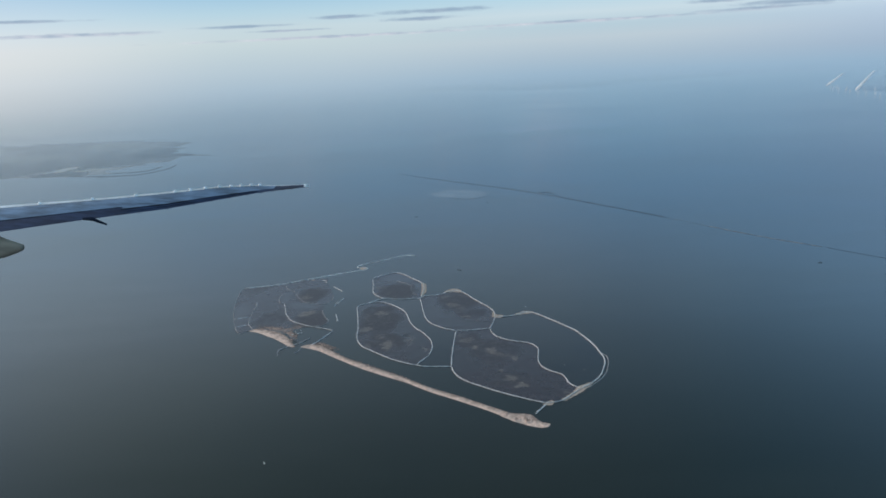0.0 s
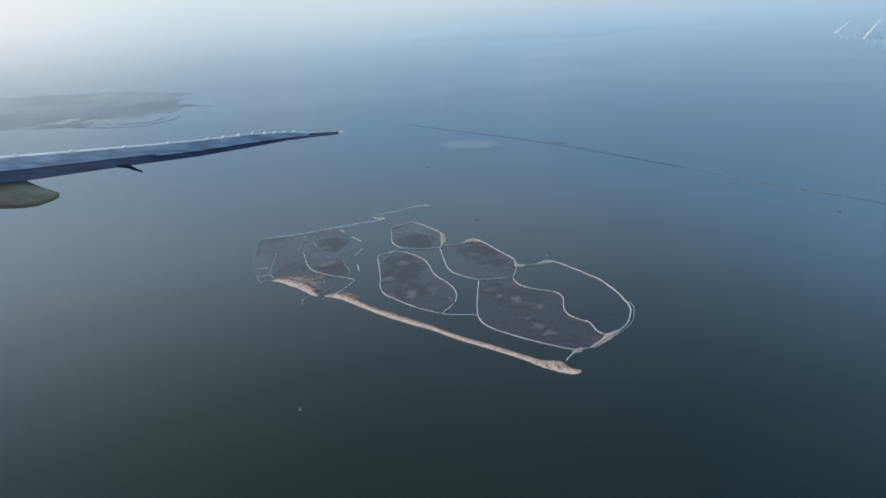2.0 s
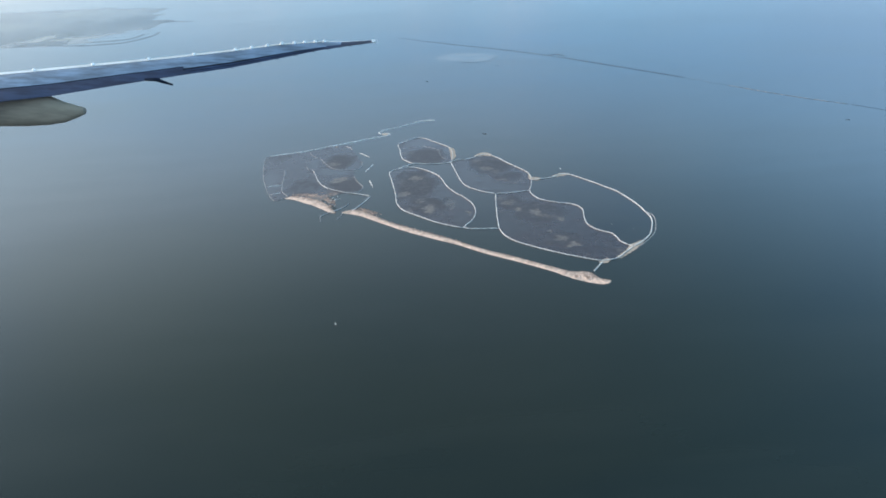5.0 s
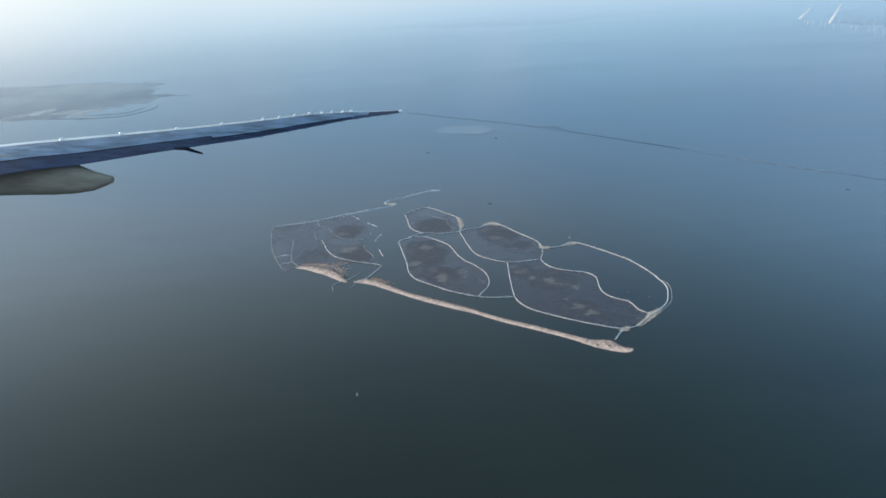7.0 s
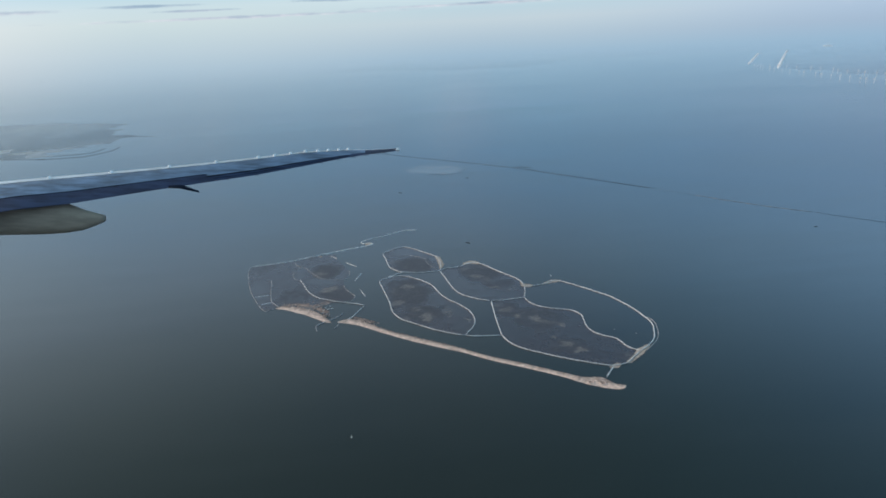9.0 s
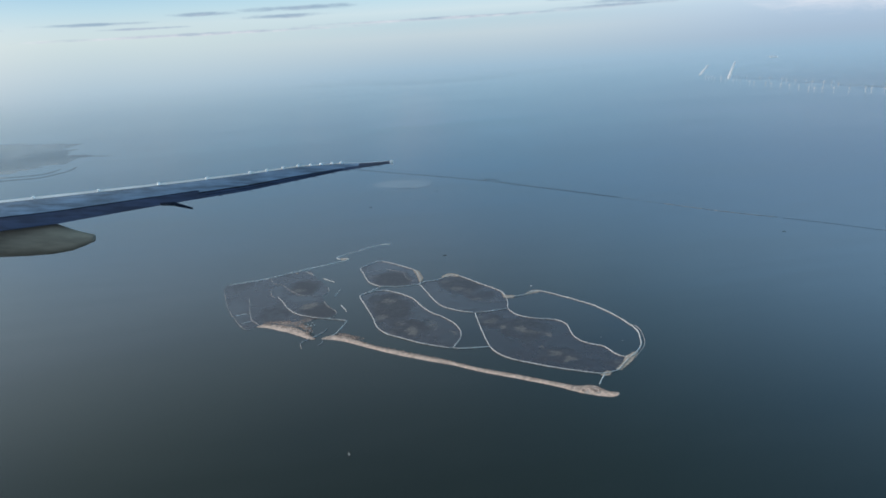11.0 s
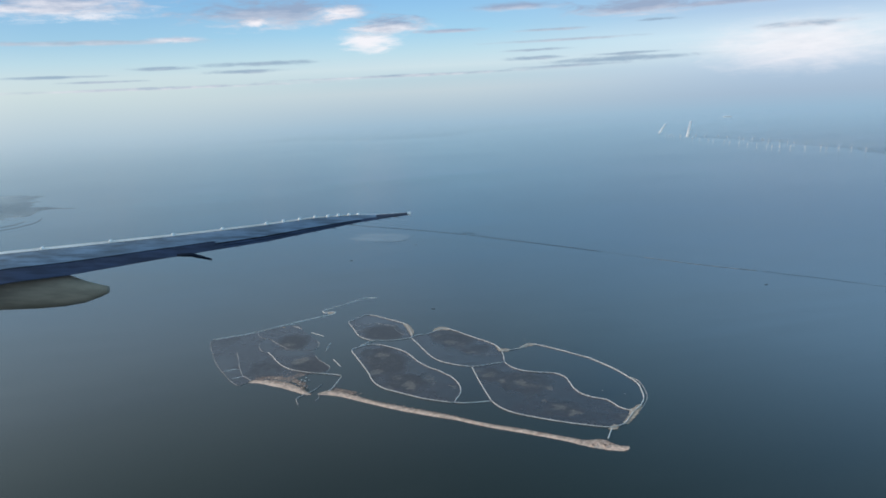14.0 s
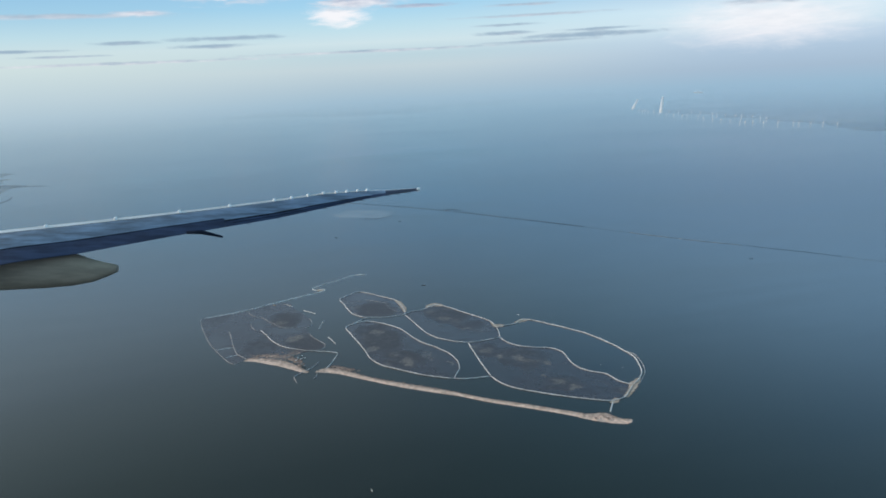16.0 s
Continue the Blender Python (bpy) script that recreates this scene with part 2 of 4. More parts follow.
BEACH, k = material("beach sand")
p = here(k)
g = k.noise(p, 1.1, 6.0, 0.7)
grass = k.add("ShaderNodeAttribute", {"attribute_name": "cover"}).outputs["Fac"]
col = k.mix(k.ramp(g, 0.3, 0.72), (0.5, 0.345, 0.28), (0.9, 0.685, 0.575))
col = k.mix(k.ramp(k.noise(p, 0.3, 4.0, 0.6), 0.5, 0.7, 0.0, 0.6), col, (0.3, 0.235, 0.19))
along = k.add("ShaderNodeMapping", {"vector_type": "TEXTURE"}, Vector=p, Rotation=(0.0, 0.0, radians(-43.5)), Scale=(9.0, 0.7, 1.0)).outputs[0]
col = k.mix(k.ramp(k.noise(along, 1.0, 5.0, 0.65), 0.5, 0.66, 0.0, 0.65), col, (0.3, 0.215, 0.18))   # wrack and tyre lines along the shore
tuft = k.math("MULTIPLY", k.ramp(k.noise(p, 1.5, 6.0, 0.75), 0.33, 0.55), grass, clamp=True)
col = k.mix(k.ramp(k.add("ShaderNodeSeparateXYZ", Vector=p).outputs["Z"], 0.0, 0.09), (0.13, 0.085, 0.075), col)   # wet sand at the waterline
finish(k, k.mix(tuft, col, (0.17, 0.11, 0.09)), 0.92, g, 0.05)

LAGOON, k = material("sheltered lagoon water")
p = here(k)
still = k.noise(k.vmath("MULTIPLY", p, (0.7, 1.3, 1.0)), 0.09, 4.0, 0.55, 0.5)
finish(k, k.mix(k.ramp(still, 0.35, 0.65), (0.006, 0.012, 0.018), (0.012, 0.018, 0.022)), k.ramp(still, 0.3, 0.7, 0.1, 0.17), IOR=1.33)

MUD, k = material("marsh mud and reed")
p = here(k)
g = k.noise(p, 0.45, 8.0, 0.7)
fine = k.noise(p, 1.4, 6.0, 0.72)
pale = k.add("ShaderNodeAttribute", {"attribute_name": "pale"}).outputs["Fac"]
reed = k.add("ShaderNodeAttribute", {"attribute_name": "reed"}).outputs["Fac"]
wet = k.add("ShaderNodeAttribute", {"attribute_name": "wet"}).outputs["Fac"]
patch = k.noise(k.vmath("MULTIPLY", p, (1.0, 0.6, 1.0)), 0.28, 8.0, 0.7, 0.6)
mud = k.mix(k.ramp(g, 0.3, 0.7), (0.022, 0.0165, 0.021), (0.042, 0.0315, 0.0375))
stand = k.ramp(k.math("ADD", reed, k.math("MULTIPLY", k.math("SUBTRACT", patch, 0.5), 2.6)), -0.15, 1.25)
mud = k.mix(stand, mud, k.mix(k.ramp(fine, 0.35, 0.65), (0.02, 0.0165, 0.02), (0.058, 0.046, 0.05)))
crust = k.ramp(k.math("ADD", k.math("MULTIPLY", pale, 0.9), k.math("MULTIPLY", k.math("SUBTRACT", k.noise(p, 0.7, 9.0, 0.78, 0.9), 0.5), 2.6)), 0.25, 1.15)
thin = k.math("MULTIPLY", k.ramp(k.noise(p, 0.5, 8.0, 0.7, 0.8), 0.5, 0.7, 0.0, 0.5), stand)
crust = k.math("MAXIMUM", k.math("MULTIPLY", crust, k.ramp(pale, 0.0, 0.2)), thin)
mud = k.mix(crust, mud, k.mix(k.ramp(fine, 0.35, 0.65), (0.085, 0.072, 0.066), (0.23, 0.195, 0.172)))
pool = k.ramp(k.math("ADD", k.math("MULTIPLY", wet, 0.7), k.math("MULTIPLY", k.math("SUBTRACT", patch, 0.5), 1.3)), 0.2, 0.8)
pool = k.math("MULTIPLY", pool, k.math("SUBTRACT", 1.0, k.math("MAXIMUM", crust, k.math("MULTIPLY", stand, 0.7))), clamp=True)
mud = k.mix(k.math("MULTIPLY", pool, 0.45), mud, (0.010, 0.0145, 0.019))
dryness = k.math("MAXIMUM", crust, stand)
rough = k.math("ADD", k.ramp(dryness, 0.0, 0.9, 0.27, 0.42), k.math("MULTIPLY", pool, -0.08))
finish(k, mud, rough, Specular_IOR_Level=0.31)

RUBBLE, k = material("pale rubble of the outer dam")
p = here(k)
g = k.noise(p, 1.3, 6.0, 0.75)
col = k.mix(k.ramp(g, 0.33, 0.52), (0.16, 0.16, 0.165), (0.88, 0.87, 0.86))
finish(k, k.mix(k.ramp(k.noise(p, 0.22, 4.0, 0.6), 0.52, 0.7, 0.0, 0.6), col, (0.25, 0.23, 0.22)), 0.9)

# field colours paled towards the haze
LAND, k = material("haze-paled polder fields")
p = here(k)
v = k.add("ShaderNodeTexVoronoi", {"distance": "CHEBYCHEV"}, Vector=k.vmath("MULTIPLY", p, (1.0, 0.45, 1.0)), Scale=0.02)
col = k.mix(k.add("ShaderNodeSeparateColor", Color=v.outputs["Color"]).outputs[0], (0.16, 0.155, 0.165), (0.5, 0.43, 0.4))
col = k.mix(k.ramp(k.noise(k.vmath("MULTIPLY", p, (1.0, 0.4, 1.0)), 0.008, 5.0, 0.6), 0.5, 0.62), col, (0.09, 0.105, 0.13))
col = k.mix(k.ramp(k.noise(k.vmath("MULTIPLY", p, (1.0, 0.4, 1.0)), 0.02, 3.0), 0.58, 0.7, 0.0, 0.85), col, (0.55, 0.48, 0.42))
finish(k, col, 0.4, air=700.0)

# field colours blued towards the haze
FIELDS, k = material("haze-blued farmland")
p = here(k)
v = k.add("ShaderNodeTexVoronoi", {"distance": "CHEBYCHEV"}, Vector=k.vmath("MULTIPLY", p, (1.0, 0.35, 1.0)), Scale=0.05)
col = k.mix(k.add("ShaderNodeSeparateColor", Color=v.outputs["Color"]).outputs[0], (0.12, 0.14, 0.165), (0.4, 0.42, 0.43))
col = k.mix(k.ramp(k.noise(k.vmath("MULTIPLY", p, (1.0, 0.35, 1.0)), 0.022, 6.0, 0.65), 0.48, 0.62), col, (0.06, 0.08, 0.1))
col = k.mix(k.ramp(k.noise(k.vmath("MULTIPLY", p, (1.0, 0.3, 1.0)), 0.03, 4.0), 0.58, 0.7, 0.0, 0.9), col, (0.55, 0.54, 0.47))
wood = k.add("ShaderNodeAttribute", {"attribute_name": "wood"}).outputs["Fac"]
col = k.mix(k.math("MULTIPLY", wood, k.ramp(k.noise(p, 0.05, 5.0, 0.6), 0.3, 0.6, 0.5, 1.0)), col, (0.03, 0.05, 0.075))
pale = k.add("ShaderNodeAttribute", {"attribute_name": "pale"}).outputs["Fac"]
col = k.mix(k.math("MULTIPLY", pale, k.ramp(k.noise(p, 0.06, 5.0, 0.6), 0.3, 0.6, 0.4, 1.0)), col, (0.6, 0.6, 0.52))
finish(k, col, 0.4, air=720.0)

# shore thinned almost away by imitated haze
FAINT, k = material("haze-thinned distant shore")
p = here(k)
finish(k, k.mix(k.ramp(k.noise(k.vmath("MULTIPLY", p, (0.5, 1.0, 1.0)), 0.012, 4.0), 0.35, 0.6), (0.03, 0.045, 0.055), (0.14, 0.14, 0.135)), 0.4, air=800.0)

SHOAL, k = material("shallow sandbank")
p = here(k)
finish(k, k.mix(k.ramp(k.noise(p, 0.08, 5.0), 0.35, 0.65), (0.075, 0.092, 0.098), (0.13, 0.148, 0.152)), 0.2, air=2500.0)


def paint(name, colour, rough=0.5, metal=0.0, vary=0.15, gloss=0.5, air=None):
    m, k = material(name)
    p = k.add("ShaderNodeTexCoord").outputs["Object"]
    g = k.noise(k.vmath("MULTIPLY", p, (0.35, 2.0, 1.0)), 0.35, 6.0, 0.6)
    dark = tuple(c * (1 - 2 * vary) for c in colour)
    finish(k, k.mix(k.ramp(g, 0.3, 0.7), dark, colour), k.ramp(g, 0.3, 0.7, rough + 0.08, rough), air=air, Metallic=metal, Specular_IOR_Level=gloss)
    return m


WHITE = paint("white tower paint", (0.88, 0.88, 0.88), 0.4, 0.0, 0.05, air=1800.0)
HULL = paint("white hull paint", (0.8, 0.8, 0.78), 0.3)
DARKHULL = paint("dark hull paint", (0.09, 0.1, 0.11), 0.4)
CANVAS = paint("sail canvas", (0.78, 0.77, 0.72), 0.8)
WING_SKIN = paint("grey wing paint", (0.2, 0.3, 0.47), 0.34, 0.45, 0.3)
# tip colour holds the navy shade of the aft wing
WING_TIP = paint("shade-dark tip paint", (0.028, 0.042, 0.085), 0.55, 0.0, 0.25, 0.15)
TRACK_SKIN = paint("dull dark fairing paint", (0.012, 0.019, 0.035), 0.9, 0.0, 0.15, 0.0)
# shade of the wing's rear is put into this base colour
WING_REAR = paint("shade-dark control surface paint", (0.034, 0.054, 0.115), 0.5, 0.0, 0.25, 0.12)
WING_EDGE = paint("polished slat metal", (0.7, 0.73, 0.78), 0.3, 0.3)
POD_SKIN = paint("warm grey fairing paint", (0.3, 0.262, 0.21), 0.5, 0.0, 0.15, 0.25)
SEAL = paint("black rubber seal", (0.012, 0.014, 0.02), 0.9, 0.0, 0.15, 0.0)
# non-metal white that stands in for the sun glint of the fins
BRIGHT = paint("white glint and housing paint", (0.97, 0.97, 0.97), 0.25, 0.0, 0.02)
HUT = paint("weathered timber", (0.2, 0.18, 0.16), 0.8)
ROOF = paint("grey roof sheet", (0.3, 0.31, 0.33), 0.6)


# ---- building blocks ----
def mesh_of(name, verts, faces, mat, smooth=True):
    me = bpy.data.meshes.new(name)
    me.from_pydata([tuple(v) for v in verts], [], faces)
    me.materials.append(mat)
    if smooth:
        me.polygons.foreach_set("use_smooth", [True] * len(me.polygons))
    me.update()
    return me


def part(name, bm, mat, parent, label=""):
    me = bpy.data.meshes.new(name)
    bm.to_mesh(me)
    bm.free()
    me.materials.append(mat)
    return put(name, me, parent, label)


def put(name, me, parent, label=""):
    ob = new(name, me)
    ob.parent = parent
    if label:
        tagged(ob, label)
    return ob


def thing(name, m, label, category, group="", kind=""):
    ob = new(name)
    ob.matrix_world = m
    ob.empty_display_size = 0.5
    return tagged(ob, label, category, group, kind)


def curve(points, step=0.6, closed=False):
    """A smooth line through a few points, at even steps."""
    pts = [Vector((x, y, 0)) for x, y in points]
    n = len(pts)
    if n == 2:
        dense = [pts[0].lerp(pts[1], i / 40) for i in range(41)]
    else:
        dense = []
        for i in range(n if closed else n - 1):
            p1, p2 = pts[i], pts[(i + 1) % n]
            p0 = pts[i - 1] if i > 0 or closed else p1 * 2 - p2
            p3 = pts[(i + 2) % n] if i + 2 < n or closed else p2 * 2 - p1
            for j in range(16):
                s = j / 16
                dense.append(0.5 * (2 * p1 + (p2 - p0) * s + (2 * p0 - 5 * p1 + 4 * p2 - p3) * s * s + (3 * p1 - p0 - 3 * p2 + p3) * s ** 3))
        dense.append(pts[0].copy() if closed else pts[-1].copy())
    out, gone = [dense[0]], 0.0
    for a, b in zip(dense, dense[1:]):
        gone += (b - a).length
        if gone >= step:
            out.append(b)
            gone = 0.0
    if (out[-1] - dense[-1]).length > 0.05:
        out.append(dense[-1])
    return out


def band(line, profile, wobble=0.0, seed=0.0, taper=True):
    """Loft of a cross profile [(side, height), ...] along a line."""
    verts, faces, n, c = [], [], len(profile), len(line)
    for i, q in enumerate(line):
        d = (line[min(i + 1, c - 1)] - line[max(i - 1, 0)]).normalized()
        side = Vector((d.y, -d.x, 0))
        end = min(1.0, 0.35 + 0.35 * min(i, c - 1 - i)) if taper else 1.0
        for j, (s, h) in enumerate(profile):
            w = 1 + wobble * (noise.noise((q.x * 0.35 + seed, q.y * 0.35, j * 3.1)) + 0.9 * noise.noise((q.x * 1.3 + seed, q.y * 0.9, j * 3.1)))
            verts.append((q.x + side.x * s * w * end, q.y + side.y * s * w * end, h * (end if h > 0 else 1)))
    for i in range(c - 1):
        for j in range(n - 1):
            a = i * n + j
            faces.append((a, a + n, a + n + 1, a + 1))
    faces.append(tuple(range(n)))
    faces.append(tuple(reversed(range((c - 1) * n, c * n))))
    return verts, faces


def dike(points, width=0.9, height=0.28, mat=GREYDIKE, track=True, label="narrow pale sand dike between shallow lagoons", closed=False, group="dikes of the marsh island", wobble=0.5):
    line = curve(points, 0.6, closed)
    top = thing("dike", Matrix(), label, "dike", group)
    w = width * 0.285
    v, f = band(line, [(-w * 0.9, -0.1), (-w * 0.7, 0.03), (-w * 0.42, height * 0.8), (w * 0.42, height * 0.8), (w * 0.7, 0.03), (w * 0.9, -0.1)], wobble, points[0][0], not closed)
    put("embankment", mesh_of("embankment", v, f, mat), top)
    if track:
        v, f = band(line, [(-w * 0.41, height * 0.8 - 0.02), (-w * 0.37, height * 0.8 + 0.03), (w * 0.37, height * 0.8 + 0.03), (w * 0.41, height * 0.8 - 0.02)], 0.45, 7.0)
        put("crest_track", mesh_of("crest_track", v, f, TRACK), top, "pale packed crest track")
    return line


def inside(px, py, poly):
    hit = np.zeros(px.shape, bool)
    n = len(poly)
    for i in range(n):
        x1, y1 = poly[i]
        x2, y2 = poly[(i + 1) % n]
        cross = ((y1 > py) != (y2 > py))
        hit ^= cross & (px < (x2 - x1) * (py - y1) / ((y2 - y1) or 1e-9) + x1)
    return hit


def blobs(xs, ys, spots, soft=0.25):
    """How far each place lies in one of the spots (x, y, half length, half width, turn, strength), with ragged rims."""
    out = np.zeros(xs.shape)
    for x, y, a, b, turn, power in spots:
        c, s = math.cos(radians(turn)), math.sin(radians(turn))
        u, v = ((xs - x) * c + (ys - y) * s) / a, (-(xs - x) * s + (ys - y) * c) / b
        out = np.maximum(out, power * np.clip((1.15 - np.sqrt(u * u + v * v)) / (2 * soft), 0, 1))
    return out


def flat_ground(name, poly, mat, cell, z, spots=None, ragged=0.0, bump=0.0):
    """A low sheet of ground cut to an outline, with its cover kept in vertex values."""
    poly = [(p[0], p[1]) for p in poly]
    x0, x1 = min(p[0] for p in poly), max(p[0] for p in poly)
    y0, y1 = min(p[1] for p in poly), max(p[1] for p in poly)
    nx, ny = int((x1 - x0) / cell) + 2, int((y1 - y0) / cell) + 2
    gx, gy = np.meshgrid(x0 + cell * np.arange(nx), y0 + cell * np.arange(ny), indexing="ij")
    wx, wy = gx.copy(), gy.copy()
    n3 = np.zeros(gx.shape)
    for i in range(nx):
        for j in range(ny):
            q = (gx[i, j] / (cell * 9), gy[i, j] / (cell * 9), 0.3)
            n3[i, j] = noise.fractal(q, 0.6, 2.0, 4)
            if ragged:
                wx[i, j] += ragged * noise.noise((q[0] * 2, q[1] * 2, 5))
                wy[i, j] += ragged * noise.noise((q[0] * 2, q[1] * 2, 9))
    keep = inside(wx + cell / 2, wy + cell / 2, poly)[: nx - 1, : ny - 1]
    ids, verts, faces = {}, [], []

    def vid(i, j):
        if (i, j) not in ids:
            ids[i, j] = len(verts)
            verts.append((gx[i, j], gy[i, j], z + bump * max(0.0, n3[i, j])))
        return ids[i, j]

    for i, j in zip(*np.nonzero(keep)):
        faces.append((vid(i, j), vid(i + 1, j), vid(i + 1, j + 1), vid(i, j + 1)))
    me = mesh_of(name, verts, faces, mat)
    co = np.array(verts)
    rag = np.array([n3[i, j] for i, j in ids])
    for key, some in (spots or {}).items():
        at = me.attributes.new(key, "FLOAT", "POINT")
        sx, sy = co[:, 0] + rag * 1.5, co[:, 1] + np.roll(rag, 3) * 2.0
        at.data.foreach_set("value", blobs(sx, sy, some).astype(np.float32))
    return me


def tube(bm, a, b, r1, r2, sides=8):
    a, b = Vector(a), Vector(b)
    m = Matrix.Translation((a + b) / 2) @ (b - a).to_track_quat("Z", "Y").to_matrix().to_4x4()
    bmesh.ops.create_cone(bm, cap_ends=True, segments=sides, radius1=r1, radius2=r2, depth=(b - a).length, matrix=m)


def box(bm, size, at, bevel=0.0):
    got = bmesh.ops.create_cube(bm, size=1, matrix=Matrix.Translation(at) @ Matrix.Diagonal((*size, 1)))
    if bevel:
        edges = {e for v in got["verts"] for e in v.link_edges}
        bmesh.ops.bevel(bm, geom=list(edges), offset=bevel, segments=2, affect="EDGES")


# ---- the lake ----
ring = [4, 40, 120, 300, 700, 1500, 3000, 4600]
verts, faces, seg = [(0, 200, 0)], [], 240
for r in ring:
    verts += [(r * math.cos(2 * math.pi * i / seg), 200 + r * math.sin(2 * math.pi * i / seg), 0) for i in range(seg)]
for i in range(seg):
    faces.append((0, 1 + i, 1 + (i + 1) % seg))
for q in range(len(ring) - 1):
    for i in range(seg):
        a, b = 1 + q * seg + i, 1 + q * seg + (i + 1) % seg
        faces.append((a, a + seg, b + seg, b))
tagged(new("water", mesh_of("water", verts, faces, WATER)), "dark blue-grey lake water with faint wind streaks", "lake", kind="structure")

# ---- dikes of the island ----
SMALL = [(-33.5, 357.4), (-31.2, 360.9), (-27.2, 364.6), (-25.1, 366.6), (-22.4, 366.2), (-19.3, 362.4), (-15.8, 356.3), (-12.3, 350.4), (-10.0, 345.4),
         (-9.5, 338.7), (-9.8, 331.0), (-11.0, 324.0), (-14.5, 323.1), (-19.4, 323.0), (-24.0, 324.8), (-27.1, 326.0), (-29.2, 328.9), (-31.4, 333.6), (-32.3, 340.1), (-32.7, 348.1)]
LEFT = [(-11.3, 248.0), (-15.0, 250.3), (-19.9, 254.5), (-23.3, 258.5), (-27.7, 263.9), (-31.0, 268.4), (-33.0, 273.7), (-33.9, 279.3), (-34.1, 285.8), (-34.8, 294.0),
        (-36.0, 305.4), (-36.8, 315.5), (-33.7, 318.8), (-29.4, 320.7), (-25.6, 319.3), (-22.6, 315.8), (-19.7, 311.5), (-16.5, 304.5), (-14.2, 292.0), (-11.7, 284.3),
        (-9.6, 280.5), (-7.8, 275.7), (-6.5, 272.0), (-5.8, 267.5), (-5.7, 262.4), (-6.4, 257.7), (-7.9, 253.6), (-9.7, 250.5)]
WAVY = [(16.1, 280.5), (16.3, 276.7), (17.5, 272.2), (20.0, 268.6), (23.4, 265.9), (27.7, 263.5), (29.8, 261.4), (31.1, 257.3), (30.7, 253.0), (30.0, 248.3),
        (29.8, 244.5), (30.5, 240.5), (32.0, 237.6), (33.8, 235.6), (35.6, 233.7), (36.3, 230.8), (36.8, 226.9), (37.9, 224.3), (39.7, 222.2)]
OUTER = [(18.8, 293.2), (22.8, 293.2), (27.1, 294.2), (30.9, 297.2), (34.1, 295.9), (36.8, 292.2), (39.2, 287.9), (41.6, 283.9), (44.2, 278.6), (46.8, 273.7), (48.3, 268.4),
         (49.9, 261.7), (51.0, 254.7), (51.2, 251.2), (51.6, 247.2), (51.2, 242.1), (49.5, 236.4), (47.7, 231.6), (45.5, 228.0), (42.7, 224.8), (39.7, 222.2)]
BOTTOM = [(0.7, 245.0), (1.6, 239.4), (3.4, 234.9), (6.0, 231.2), (9.8, 227.4), (13.5, 223.9), (17.7, 220.3), (21.4, 217.5), (25.2, 214.8), (28.0, 213.4), (31.2, 213.8), (33.4, 215.0), (36.4, 218.4), (39.7, 222.2)]
NORTH = [(18.8, 293.2), (19.0, 299.2), (17.6, 305.2), (14.6, 312.0), (11.5, 319.0), (9.5, 324.4), (7.2, 329.0), (4.8, 331.8), (1.6, 330.6), (-0.6, 328.4), (-2.6, 327.1), (-5.3, 326.2), (-7.9, 326.4), (-11.1, 323.8)]
WAIST = [(3.3, 279.8), (-0.3, 282.3), (-3.8, 286.2), (-6.6, 290.6), (-8.4, 297.1), (-9.6, 308.0), (-10.4, 317.5), (-11.1, 323.8)]
CROSS = [(16.1, 280.5), (12.5, 280.0), (7.8, 279.4), (3.3, 279.8)]
RUNG = [(3.3, 279.8), (2.1, 266.7), (1.2, 255.0), (0.7, 245.0)]
LINK = [(16.1, 280.5), (18.0, 288.0), (18.8, 293.2)]
WEST = [(-92.6, 352.6), (-93.4, 349.4), (-92.7, 339.1), (-91.3, 329.2), (-89.6, 318.4), (-87.4, 309.2), (-84.9, 300.4), (-82.6, 293.4), (-80.3, 289.3), (-78.8, 290.6), (-77.0, 291.4)]
TOP = [(-92.6, 352.6), (-75.5, 357.1), (-63.1, 363.8), (-50.5, 370.0), (-39.7, 375.2), (-37.5, 377.6)]
SPIT = [(-37.5, 377.6), (-39.3, 379.5), (-41.8, 378.7), (-43.2, 382.7), (-38.7, 387.0), (-32.6, 390.8), (-26.2, 396.2), (-20.4, 399.6), (-15.0, 398.6)]
MIDDLE = [(-70.0, 326.8), (-67.9, 318.9), (-66.3, 311.6), (-64.0, 304.9), (-61.2, 300.2), (-58.1, 297.2), (-54.4, 294.0), (-50.0, 291.3), (-46.4, 289.1), (-43.7, 286.9)]

PALE = "pale sand dike with a packed crest track"
l_small = dike(SMALL, 0.58, closed=True, label=PALE)
l_left = dike(LEFT, 0.62, closed=True, label=PALE)
l_wavy = dike(WAVY, 0.6, label=PALE)
l_outer = dike(OUTER, 0.75, 0.32, label="broad pale outer sand dike facing open water")
l_bottom = dike(BOTTOM, 0.62, label=PALE)
l_north = dike(NORTH, 0.65, label=PALE)
l_waist = dike(WAIST, 0.55, label=PALE)
l_cross = dike(CROSS, 0.52, label=PALE)
l_rung = dike(RUNG, 0.66, label=PALE)
l_link = dike(LINK, 0.65, label=PALE)
dike([(0.7, 245.0), (-2.5, 245.2), (-6.9, 245.9), (-9.3, 246.6), (-11.3, 248.0)], 0.7, label=PALE)
dike([(-33.7, 318.8), (-29.9, 322.9), (-26.3, 325.7)], 0.6, label=PALE)
dike([(23.8, 206.3), (28.0, 212.8)], 0.8, label="short sand dam joining beach and dike")
